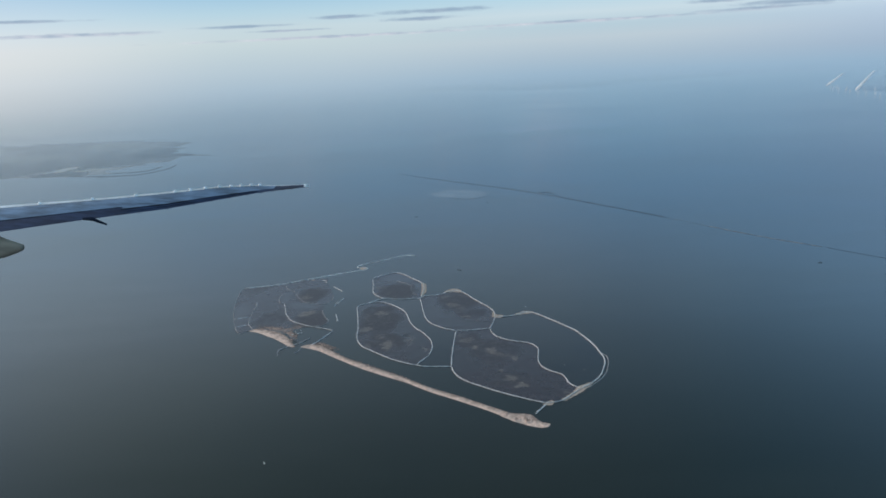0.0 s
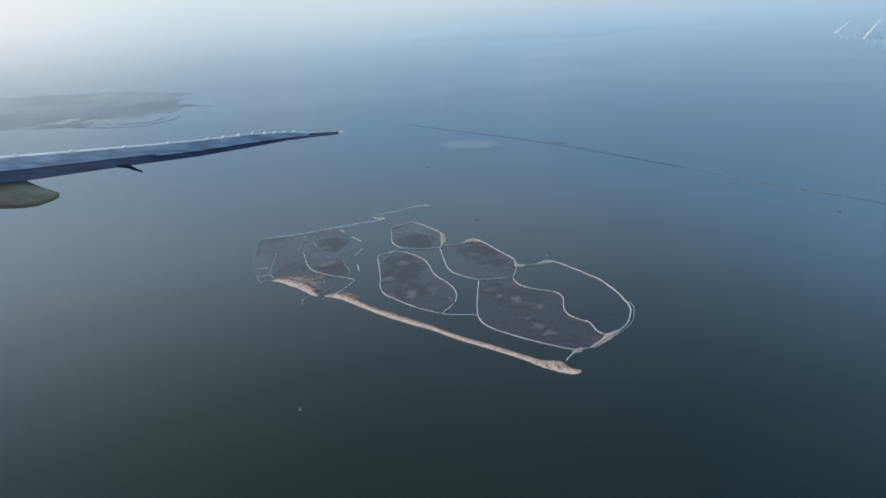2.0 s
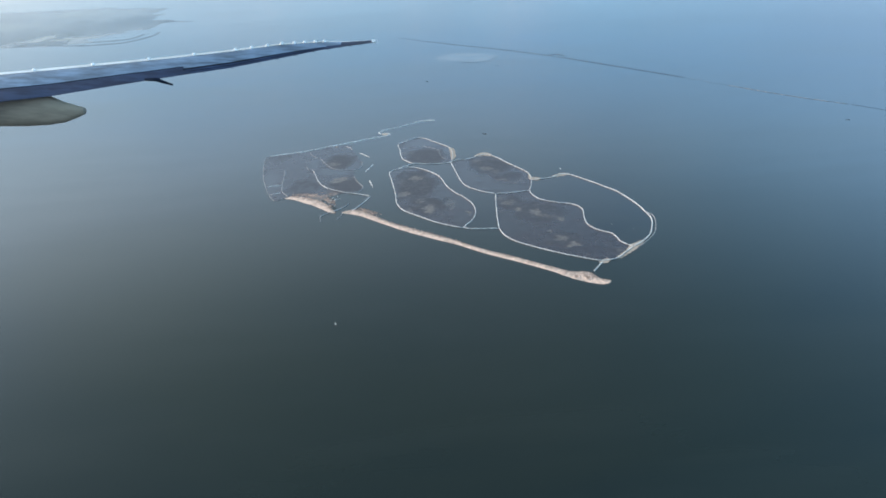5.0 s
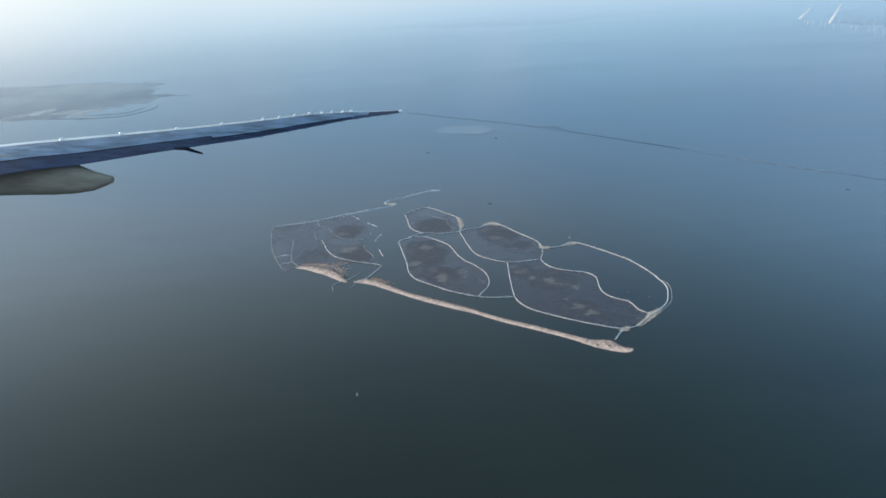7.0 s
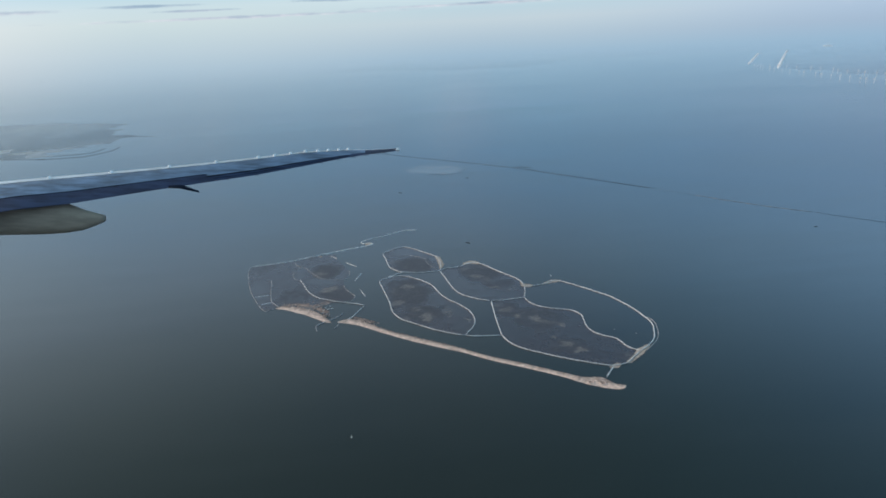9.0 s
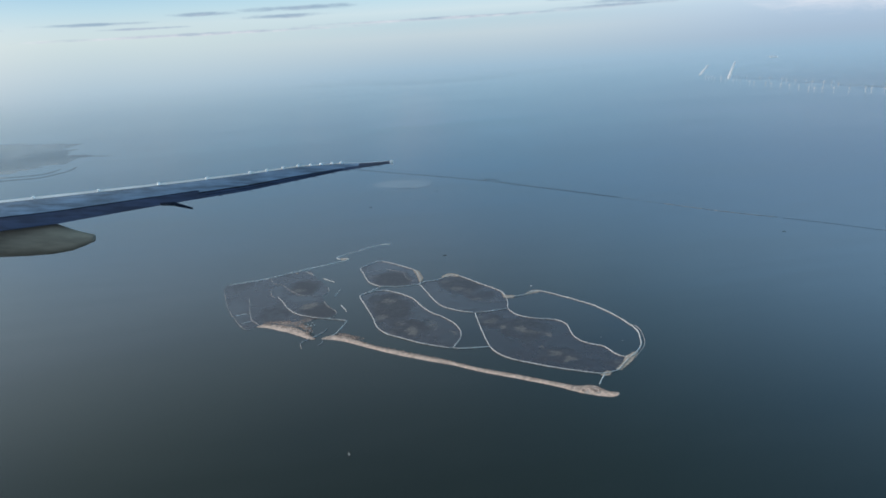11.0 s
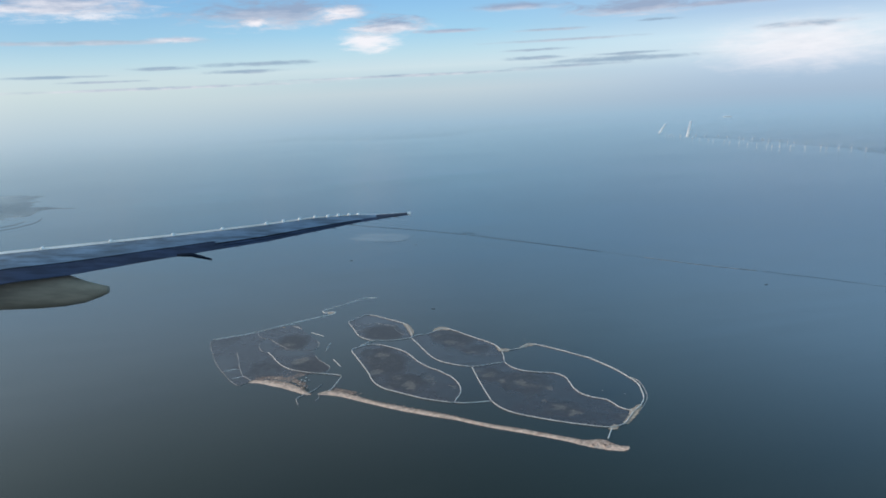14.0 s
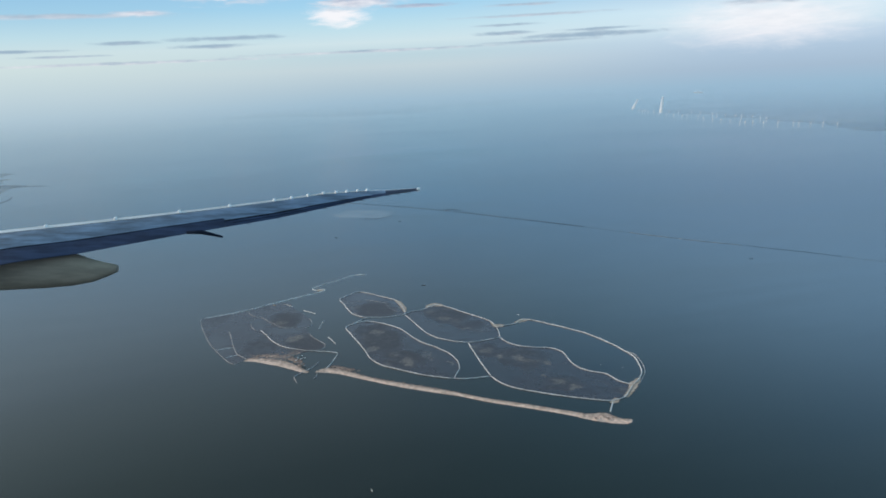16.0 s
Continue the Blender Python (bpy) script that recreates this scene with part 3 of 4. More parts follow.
dike([(51.4, 250.5), (52.7, 247.5), (52.6, 243.5), (51.4, 238.5), (49.9, 233.8), (48.0, 230.0), (45.5, 226.6), (41.5, 221.8)], 0.45, 0.15, GREYDIKE, False, "low grey stone breakwater beside the outer dike")
dike([(-22.9, 353.1), (-19.9, 349.5), (-17.0, 346.0), (-15.2, 343.3), (-15.3, 337.9), (-14.4, 332.9), (-13.0, 329.3), (-11.0, 328.5)], 0.45, 0.14, GREYDIKE, False, "low winding mud bank inside a lagoon")
dike([(-32.4, 350.0), (-28.0, 351.0), (-22.9, 353.1)], 0.35, 0.1, GREYDIKE, False, "low winding mud bank inside a lagoon")
l_west = dike(WEST, 0.36, 0.14, GREYDIKE, False, "grey stone dike curving round the marsh")
dike(TOP, 0.9, 0.22, RUBBLE, False, "long straight pale stone dam on the far shore")
dike(SPIT, 0.7, 0.2, RUBBLE, False, "pale hooked stone spit at the end of the dam")
dike([(-19.5, 400.0), (-14.7, 399.1)], 1.3, 0.26, RUBBLE, False, "blunt pale rubble head at the tip of the spit")
dike([(-82.0, 329.5), (-81.2, 321.4), (-80.7, 312.6), (-80.0, 305.3), (-79.2, 300.0), (-77.5, 296.5), (-76.1, 293.2)], 0.6, 0.2, GREYDIKE, False, "grey inner dike between ponds")
dike([(-86.6, 307.8), (-80.7, 308.8)], 0.45, 0.18, TRACK, False, "short grey cross dike between ponds")
dike([(-83.4, 297.6), (-79.2, 299.3)], 0.45, 0.18, TRACK, False, "short grey cross dike between ponds")
dike(MIDDLE, 0.5, label="pale dike winding through the marsh")
dike([(-73.5, 357.2), (-73.4, 352.4), (-71.4, 346.7), (-68.8, 345.1), (-71.6, 342.8), (-72.9, 338.8), (-73.3, 334.6), (-72.3, 328.8), (-71.2, 326.3), (-69.8, 326.8)], 0.4, 0.16, GREYDIKE, False, "grey mud bank round a creek mouth")
dike([(-68.8, 345.1), (-65.9, 336.9), (-62.6, 329.0), (-59.7, 325.2), (-55.2, 323.0), (-52.1, 322.2), (-50.1, 323.9), (-49.0, 328.2), (-49.2, 334.0)], 0.4, 0.16, GREYDIKE, False, "grey mud bank along the marsh edge")
dike([(-51.5, 314.2), (-50.7, 308.9), (-48.7, 303.1), (-47.3, 299.6), (-47.5, 296.2), (-49.3, 293.2), (-52.2, 293.2)], 0.4, 0.16, GREYDIKE, False, "grey mud bank along the marsh edge")
for line in ([(-50.9, 347.9), (-46.0, 339.9)], [(-44.1, 329.2), (-47.1, 318.8)], [(-45.1, 307.5), (-44.2, 302.9), (-43.2, 297.4)], [(-58.1, 361.1), (-56.2, 358.3), (-54.8, 354.3)]):
    dike(line, 0.34, 0.16, RUBBLE, False, "detached pale stone breakwater in open water", group="detached breakwaters")
dike([(-43.7, 286.9), (-44.7, 283.9), (-46.4, 279.5), (-48.4, 274.9), (-50.7, 271.8)], 0.6, label="pale harbour dam curving to the beach")
dike([(-51.3, 280.6), (-52.6, 277.9), (-53.9, 276.1), (-55.2, 274.5), (-58.5, 271.7), (-60.7, 269.3), (-61.0, 267.1), (-60.6, 263.3)], 0.55, 0.3, GREYDIKE, False, "grey hooked rubble harbour pier", group="harbour piers")
dike([(-53.1, 272.0), (-53.6, 267.3), (-54.9, 264.8)], 0.4, 0.25, GREYDIKE, False, "grey short rubble harbour pier", group="harbour piers")

# ---- marsh flats inside the dikes ----
def flats(poly, label, pale, reed, wet, cell=0.55):
    me = flat_ground("mudflat", poly, MUD, cell, 0.035, {"pale": pale, "reed": reed, "wet": wet}, 0, 0.05)
    tagged(new("mudflat", me), label, "mudflat", "flats of the marsh island", "structure")


flats(l_small, "dark reed-grown mudflat ringed by a dike", [(-29.3, 342.0, 3.5, 3.7, 0, 0.6), (-32.5, 352.4, 2.1, 2.9, 0, 0.4), (-24.0, 333.4, 2.5, 3.5, 0, 0.4)],
      [(-21, 335.5, 9.5, 12, 10, 1.0)], [(-20, 357, 11, 9, 0, 1.0), (-30, 345, 4, 12, 0, 0.5), (-12, 340, 3, 10, 0, 0.9)])
flats(l_left, "brown mudflat with pale dry patches", [(-26.2, 305.5, 3.4, 3.7, 0, 0.9), (-30.9, 286.9, 3.7, 2.6, 0, 0.8), (-24.9, 277.1, 2.5, 3.1, 0, 0.6), (-21.7, 268.4, 2.6, 5.3, 0, 0.95), (-14.0, 272.0, 2.5, 6.1, 0, 0.65), (-8.7, 261.9, 1.0, 2.3, 0, 0.8), (-29.5, 268.5, 2.0, 2.3, 0, 0.75), (-24.7, 296.4, 4.4, 5.6, 0, 0.35), (-31.8, 301.7, 1.6, 5.1, 0, 0.5)],
      [(-26.2, 296.8, 8.4, 18.3, 0, 0.95), (-22.5, 272.8, 8.2, 10.9, 0, 0.75), (-30.8, 308.9, 3.2, 7.6, 0, 0.8)], [(-13, 282, 8, 22, 10, 0.9), (-33, 312, 5, 9, 0, 0.9), (-10, 256, 5, 9, 0, 0.8)])
flats(l_bottom[::1] + l_wavy[::-1] + l_cross + l_rung, "wide brown mudflat with pale dry islets",
      [(6.8, 268.9, 2.9, 3.6, 0, 0.75), (9.0, 261.8, 1.6, 1.7, 0, 0.95), (4.2, 273.9, 2.1, 2.5, 0, 0.6), (15.3, 257.5, 3.2, 4.0, 0, 0.85), (18.4, 252.8, 3.3, 3.3, 0, 0.7), (21.9, 249.3, 1.9, 2.2, 0, 0.95), (17.3, 239.8, 1.3, 2.0, 0, 0.9), (19.2, 232.5, 2.7, 2.9, 0, 0.85), (22.3, 227.1, 2.5, 2.3, 0, 0.95), (35.1, 219.9, 1.4, 1.8, 0, 0.7)],
      [(15.8, 257.9, 10.9, 11.4, 0, 0.7), (6.8, 268.9, 6.2, 8.4, 0, 0.7), (19.9, 230.9, 7.3, 6.7, 0, 0.6), (33.6, 219.8, 4.4, 4.5, 0, 0.5)], [(6, 250, 6, 14, 0, 0.9), (25, 255, 6, 9, 0, 0.7), (24, 238, 7, 10, 0, 0.6), (10, 274, 9, 5, 0, 0.5)])
flats(l_north + l_waist[::-1] + l_cross[::-1] + l_link, "shallow lagoon with a belt of pale mud",
      [(0.1, 322.6, 2.9, 3.3, 0, 0.7), (2.2, 311.4, 3.5, 3.9, 0, 0.8), (5.9, 306.5, 2.8, 3.8, 0, 0.6), (7.9, 296.2, 2.7, 2.1, 0, 0.85), (13.2, 291.9, 2.7, 2.1, 0, 0.5), (7.6, 324.1, 2.4, 2.5, 0, 0.5)],
      [(4.9, 315.5, 9.4, 14.4, 0, 0.9), (10.1, 300.0, 6.3, 7.3, 0, 0.6)], [(-3, 300, 8, 22, 5, 1.0), (5, 285, 11, 8, 0, 1.0), (-6, 318, 4, 9, 0, 0.8)])
edge = [(-55.5, 362.5), (-54.5, 354.0), (-49.2, 334.0), (-50.1, 323.9), (-52.0, 322.0), (-51.5, 314.2), (-48.7, 303.1), (-47.4, 297.0), (-49.5, 293.0), (-54, 293.5), (-60.0, 290.5), (-63.0, 285.5), (-70.0, 289.5), (-76.5, 293.0)]
flats([(-92.4, 352.4), (-75.5, 356.9), (-63.1, 363.4)] + edge + [(q.x, q.y) for q in l_west[::-1]], "grey marsh flat with dark reed islands and creeks",
      [(-57.1, 310.3, 4.2, 3.1, 0, 1.0), (-61.3, 332.9, 3.5, 3.5, 0, 0.8), (-62.9, 289.4, 10.4, 4.7, 0, 0.8), (-58.0, 294.2, 3.5, 3.5, 0, 0.5), (-68.7, 307.3, 1.4, 4.5, 0, 0.3), (-51.1, 294.5, 1.8, 2.1, 0, 0.5), (-82.9, 361.4, 1.6, 5.1, 0, 0.25), (-65.0, 369.4, 1.1, 2.1, 0, 0.9)],
      [(-59.2, 335.7, 6.7, 11.5, 0, 1.0), (-53.9, 302.2, 8.1, 10.9, 0, 1.0), (-70.7, 304.2, 6.8, 11.9, 0, 0.55), (-88.8, 356.3, 10.6, 16.1, 0, 0.4), (-68.6, 362.3, 4.3, 6.2, 0, 0.5)],
      [(-60, 321, 10, 5.5, -15, 1.0), (-80, 322, 10, 34, 0, 0.4), (-85.5, 311, 4.2, 20, 8, 1.0), (-70, 336, 2.5, 10, 0, 0.9), (-53, 330, 4, 7, 0, 0.8), (-83, 345, 7, 6, 0, 0.5)])


# ---- beaches ----
def beach(near, far, label, cover, hollows=()):
    a, b = curve(near, 0.4), curve(far, 0.4)
    n, rows = 420, 16
    verts, faces, grass = [], [], []
    for i in range(n + 1):
        p, q = a[round(i / n * (len(a) - 1))], b[round(i / n * (len(b) - 1))]
        for j in range(rows + 1):
            s = j / rows
            c = p.lerp(q, s * 0.86)
            hump = math.sin(math.pi * s) ** 0.6 * 0.3
            rough = noise.fractal((c.x * 0.6, c.y * 0.6, 2.0), 0.7, 2.1, 5)
            edge = (noise.noise((c.x * 0.3, c.y * 0.3, 8.0)) * 0.3 + noise.noise((c.x * 1.4, c.y * 1.4, 3.0)) * 0.3) * (1 if j in (0, rows) else 0.5)
            side = (q - p).normalized()
            dip = max([0.0] + [1 - math.hypot((c.x - hx) / hr, (c.y - hy) / (1.5 * hr)) for hx, hy, hr in hollows])
            verts.append((c.x + side.x * edge, c.y + side.y * edge, -0.06 + hump + 0.2 * max(-0.3, rough) * math.sin(math.pi * s) - 0.12 * dip))
            grass.append(max(0.0, min(1.0, cover * (1.5 * s - 0.35) + 0.75 * rough + 1.6 * dip)))
    w = rows + 1
    for i in range(n):
        for j in range(rows):
            faces.append((i * w + j, (i + 1) * w + j, (i + 1) * w + j + 1, i * w + j + 1))
    me = mesh_of("beach", verts, faces, BEACH)
    me.attributes.new("cover", "FLOAT", "POINT").data.foreach_set("value", grass)
    tagged(new("beach", me), label, "beach", "beaches of the island", "structure")


beach([(-53.6, 270.4), (-46.8, 266.0), (-36.8, 254.9), (-30.5, 248.1), (-21.2, 239.4), (-13.6, 232.9), (-6.7, 225.5), (1.5, 218.3), (8.1, 212.3), (13.0, 207.4), (16.3, 203.2), (20.3, 199.6), (23.5, 197.8), (25.8, 197.9), (27.0, 199.0)],
      [(-53.5, 271.8), (-49.9, 274.3), (-46.2, 272.9), (-42.8, 267.9), (-36.0, 259.0), (-29.5, 252.8), (-20.0, 243.7), (-12.6, 236.4), (-5.7, 229.1), (2.7, 222.0), (9.3, 215.8), (14.3, 211.2), (18.2, 208.3), (22.6, 208.0), (24.0, 205.0), (24.9, 202.3), (26.0, 201.2), (27.1, 200.3)],
      "long straight sand beach with low tufted dunes", 0.95, ((18.4, 203.6, 1.1), (21.6, 202.0, 1.3)))
beach([(-77.2, 291.2), (-73.0, 288.8), (-68.9, 284.6), (-65.0, 280.6), (-61.1, 275.7), (-58.0, 271.7), (-55.9, 271.2)],
      [(-76.6, 292.0), (-75.0, 294.9), (-71.8, 294.0), (-67.0, 291.5), (-62.1, 286.7), (-59.2, 281.7), (-57.2, 276.5), (-55.8, 271.9)],
      "warm sand beach with dune tufts beside the harbour", 1.15)

# small dune mounds behind the beaches
def mounds(line, count, spread, size, seed, label):
    rng, path = random.Random(seed), curve(line, 0.3)
    verts, faces, cover = [], [], []
    for _ in range(count):
        q = path[rng.randrange(len(path))]
        x, y = q.x + rng.gauss(0, spread), q.y + rng.gauss(0, spread * 1.6)
        r, h = size * rng.uniform(0.5, 1.6), rng.uniform(0.02, 0.06)
        base, spin = len(verts), rng.uniform(0, 6)
        rim = [0.6 + 0.6 * rng.random() for _ in range(9)]
        for ring_r, z in ((1.0, -0.02), (0.55, h * 0.75)):
            for n in range(9):
                a = spin + 2 * math.pi * n / 9
                verts.append((x + r * 1.2 * ring_r * rim[n] * math.cos(a), y + r * 1.5 * ring_r * rim[n] * math.sin(a), 0.04 + z))
        verts.append((x, y, 0.04 + h))
        dark = 1.0 if rng.random() < 0.85 else 0.3
        cover += [dark] * 19
        for n in range(9):
            m = (n + 1) % 9
            faces += [(base + n, base + m, base + 9 + m, base + 9 + n), (base + 9 + n, base + 9 + m, base + 18)]
    me = mesh_of("dune", verts, faces, BEACH)
    me.attributes.new("cover", "FLOAT", "POINT").data.foreach_set("value", cover)
    tagged(new("dune", me), label, "dune", kind="stuff")


mounds([(-73.5, 295.4), (-70.5, 294.6), (-66.0, 292.6), (-61.5, 288.6), (-58.8, 284.0), (-57.6, 279.6)], 700, 0.65, 0.19, 3, "small tufted sand dunes behind the harbour beach")
mounds([(-50.0, 273.9), (-46.2, 272.2), (-42.8, 267.4), (-36.2, 258.5), (-29.6, 252.3), (-20.2, 243.3), (-12.8, 236.0)], 160, 0.15, 0.15, 5, "small tufted sand dunes along the long beach")
mounds([(-47.5, 274.3), (-43.5, 270.4), (-40.0, 266.0)], 110, 0.45, 0.2, 6, "rust-brown tufted dunes beside the harbour entrance")
mounds([(-67.5, 292.5), (-63.0, 292.0), (-58.0, 293.5)], 70, 0.9, 0.26, 8, "low sandy tufts in the marsh behind the harbour")
mounds([(15.5, 206.5), (18.5, 204.0), (21.5, 202.0), (23.5, 200.8)], 40, 0.55, 0.24, 9, "low tufted mounds on the beach head")


def ring_dune(x, y, a, b):
    """A low oval wall of sand round a scrub-grown hollow."""
    verts, faces, cover, n = [], [], [], 28
    for share, z, dark in ((1.2, 0.14, 0.3), (1.04, 0.29, 0.15), (0.94, 0.3, 0.15), (0.76, 0.22, 0.7), (0.4, 0.2, 0.9), (0.01, 0.2, 0.6)):
        for j in range(n):
            t = 2 * math.pi * j / n
            r = share * (1 + 0.3 * noise.noise((math.cos(t) * 1.7 + x, math.sin(t) * 1.7, share)))
            verts.append((x + a * r * math.cos(t), y + b * r * math.sin(t), z + 0.04 * noise.noise((x + 3 * t, share, 2.0))))
            cover.append(dark)
    for q in range(5):
        for j in range(n):
            faces.append((q * n + j, q * n + (j + 1) % n, (q + 1) * n + (j + 1) % n, (q + 1) * n + j))
    me = mesh_of("dune", verts, faces, BEACH)
    me.attributes.new("cover", "FLOAT", "POINT").data.foreach_set("value", cover)
    tagged(new("dune", me), "oval sand wall round a scrub-grown hollow on the beach head", "dune", "ring dunes")


for x, y in [(18.3, 203.4), (21.3, 202.4)]:
    ring_dune(x, y, 0.85, 1.25)

# wide sandy heads on the outer dikes
def sandhead(poly, label):
    tagged(new("sandbar", flat_ground("sandbar", [(q.x, q.y) for q in curve(poly, 0.5, True)], SAND, 0.3, 0.07, None, 0.5, 0.12)), label, "sandbar", "sandy heads", "structure")


HEAD = "wide pale sand head on the outer dike"
tagged(new("lagoon", flat_ground("lagoon", l_wavy + l_outer[::-1] + l_link[::-1], LAGOON, 0.8, 0.02)), "calm dark blue lagoon ringed by sand dikes", "lagoon", kind="structure")
tagged(new("lagoon", flat_ground("lagoon", l_rung[::-1] + l_waist + [Vector((-24, 324.8, 0)), Vector((-29.4, 321, 0)), Vector((-19.7, 311.5, 0)), Vector((-14.2, 292.0, 0)), Vector((-6.5, 272.0, 0)), Vector((-5.7, 262.4, 0)), Vector((-11.3, 248.0, 0))], LAGOON, 0.8, 0.02)), "calm dark blue channel between sand dikes", "lagoon", kind="structure")
sandhead([(25.5, 293.4), (28.5, 296.6), (31.5, 298.6), (34.5, 296.9), (32.5, 295.6), (29.5, 294.6)], HEAD)
sandhead([(-0.8, 328.8), (1.2, 333.0), (4.6, 334.6), (7.2, 330.8), (6.2, 328.8), (3.2, 330.0)], HEAD)
sandhead([(17.8, 295.5), (18.7, 300.0), (19.6, 296.5), (22.8, 293.9), (21.6, 292.4), (18.6, 292.2)], HEAD)
sandhead([(39.0, 223.4), (42.5, 226.0), (44.0, 225.6), (40.5, 220.6), (37.0, 217.0), (34.0, 214.4), (32.4, 214.6), (36.0, 218.9)], HEAD)
sandhead([(26.6, 212.4), (29.4, 214.6), (30.6, 213.6), (28.4, 211.2)], HEAD)
sandhead([(-10.6, 346.5), (-9.2, 345.0), (-8.2, 338.5), (-8.8, 330.0), (-10.6, 326.5), (-10.4, 337.0)], HEAD)
sandhead([(-41.5, 379.6), (-39.8, 379.9), (-38.5, 377.8), (-39.7, 376.0), (-41.3, 376.5)], "small pale sand patch at the root of the spit")
for x, y, r in ((-62.3, 361.0, 0.5), (43.4, 236.0, 0.2), (37.8, 241.0, 0.2)):
    sandhead([(x + r * 1.3 * math.cos(a), y + r * 1.6 * math.sin(a)) for a in (0.3, 1.4, 2.5, 3.6, 4.6, 5.6)], "tiny pale sand islet in a lagoon")


def hut(x, y, turn, size):
    top = thing("hut", pose(x, y, 0.3, 0, 0, turn), "small grey timber hut behind the beach", "hut", "harbour huts")
    bm = bmesh.new()
    box(bm, (size, size * 0.6, size * 0.4), (0, 0, size * 0.2))
    part("wall", bm, HUT, top)
    s, w, h = size * 0.55, size * 0.36, size * 0.4
    me = mesh_of("roof", [(-s, -w, h), (s, -w, h), (s, w, h), (-s, w, h), (-s, 0, h + size * 0.28), (s, 0, h + size * 0.28)], [(0, 1, 5, 4), (2, 3, 4, 5), (0, 4, 3), (1, 2, 5), (0, 3, 2, 1)], ROOF, False)
    put("roof", me, top)


for x, y, a, s in ((-57.6, 279.2, 30, 0.7), (-56.6, 277.6, 40, 0.6), (-58.9, 281.2, 20, 0.6), (-60.6, 282.4, 65, 0.5)):
    hut(x, y, a, s)



def pontoon(x, y, turn, length):
    top = thing("pontoon", pose(x, y, 0.03, 0, 0, turn), "small pale floating pontoon in the harbour", "pontoon", "harbour pontoons")
    bm = bmesh.new()
    box(bm, (length, 0.34, 0.1), (0, 0, 0.05), 0.02)
    part("deck", bm, HULL, top)
    for side in (-0.45, 0.45):
        bm = bmesh.new()
        tube(bm, (length * side, 0.2, -0.1), (length * side, 0.2, 0.35), 0.05, 0.05, 8)
        part("pile", bm, HUT, top)


for (x, y), a, w in zip([(-58.9, 285.2), (-58.2, 287.6), (-57.1, 286.0), (-56.5, 289.2), (-55.8, 286.4)], (20, 75, 30, 80, 10), (0.9, 0.7, 1.0, 0.6, 0.7)):
    pontoon(x, y, a, w)

# ---- far dam across the lake ----
far_dam = thing("dam", Matrix(), "long thin dark causeway dam across the lake", "dam", kind="structure")
for stretch, mat, w, label in (
        ([(-36, 702), (8.0, 645), (31, 618), (60, 581.5), (75, 560)], DAMROCK, 0.3, "dark basalt stretch"),
        ([(80, 553), (98.5, 521.5), (117, 490.5), (134, 461)], DAMROCK, 0.36, "dark basalt stretch"),
        ([(134.5, 460), (142, 446), (150, 431.5)], SHOAL, 0.07, "low washed-over stretch"),
        ([(150, 431.5), (163, 408), (174, 390.5), (186, 374)], PALEDAM, 0.2, "pale sand-fed stretch"),
        ([(187.5, 372), (194, 361), (203, 347), (212, 331)], DAMROCK, 0.17, "dark basalt stretch"),
        ([(212.5, 330), (238, 286), (300, 190)], SHOAL, 0.07, "low washed-over stretch")):
    v, f = band(curve(stretch, 2.0), [(-w, -0.1), (-w * 0.5, w * 0.5), (w * 0.5, w * 0.5), (w, -0.1)], 0.35, 3.0, False)
    put("embankment", mesh_of("embankment", v, f, mat), far_dam, label)
for line in ([(75, 560), (72.5, 566), (77.5, 568), (82.5, 559.5)], [(80, 553), (77.5, 555.5), (76.5, 559.5)]):
    v, f = band(curve(line, 0.7), [(-0.5, -0.1), (-0.2, 0.18), (0.2, 0.18), (0.5, -0.1)], 0.3)
    put("harbour_wall", mesh_of("harbour_wall", v, f, DAMROCK), far_dam, "dark bent harbour wall on the dam")

tagged(new("shoal", flat_ground("shoal", [(-6, 575), (8, 565), (20, 557.5), (31, 562), (38, 580), (27, 592), (5, 603), (-8, 590)], SHOAL, 1.5, 0.02, None, 4.0)), "pale underwater sandbank beside the dam", "sandbank", kind="structure")
v, f = band(curve([(8, 563), (20, 557.0), (31, 562), (38, 579)], 1.5), [(-0.3, -0.1), (0, 0.1), (0.3, -0.1)], 0.3)
tagged(new("dike", mesh_of("dike", v, f, ROCK)), "thin dark bank round a pale shoal", "dike")

# ---- far shores ----
LEFTLAND = [(-1500, 1500), (-1500, 880), (-900, 820), (-600, 812), (-426, 811), (-340, 803), (-352, 830), (-345, 860), (-325, 885), (-318, 905), (-305, 935), (-300, 948), (-309, 968), (-332, 1000), (-345, 1038), (-350, 1075), (-340, 1105), (-356, 1128), (-448, 1200), (-562, 1211), (-700, 1225), (-900, 1300)]
tagged(new("land", flat_ground("land", LEFTLAND, FIELDS, 6.0, 0.1, {
    "wood": [(-345, 985, 45, 60, 20, 1.0), (-395, 930, 55, 55, 0, 0.8), (-470, 880, 60, 40, 0, 0.6), (-360, 1090, 22, 20, 0, 0.5)],
    "pale": [(-408, 868, 9, 30, 0, 1.0), (-370, 850, 30, 12, 0, 0.6), (-455, 1120, 40, 40, 0, 0.5), (-520, 1010, 50, 40, 0, 0.45)]}, 24.0)), "hazy flat farmland shore with pale fields", "land", kind="structure")
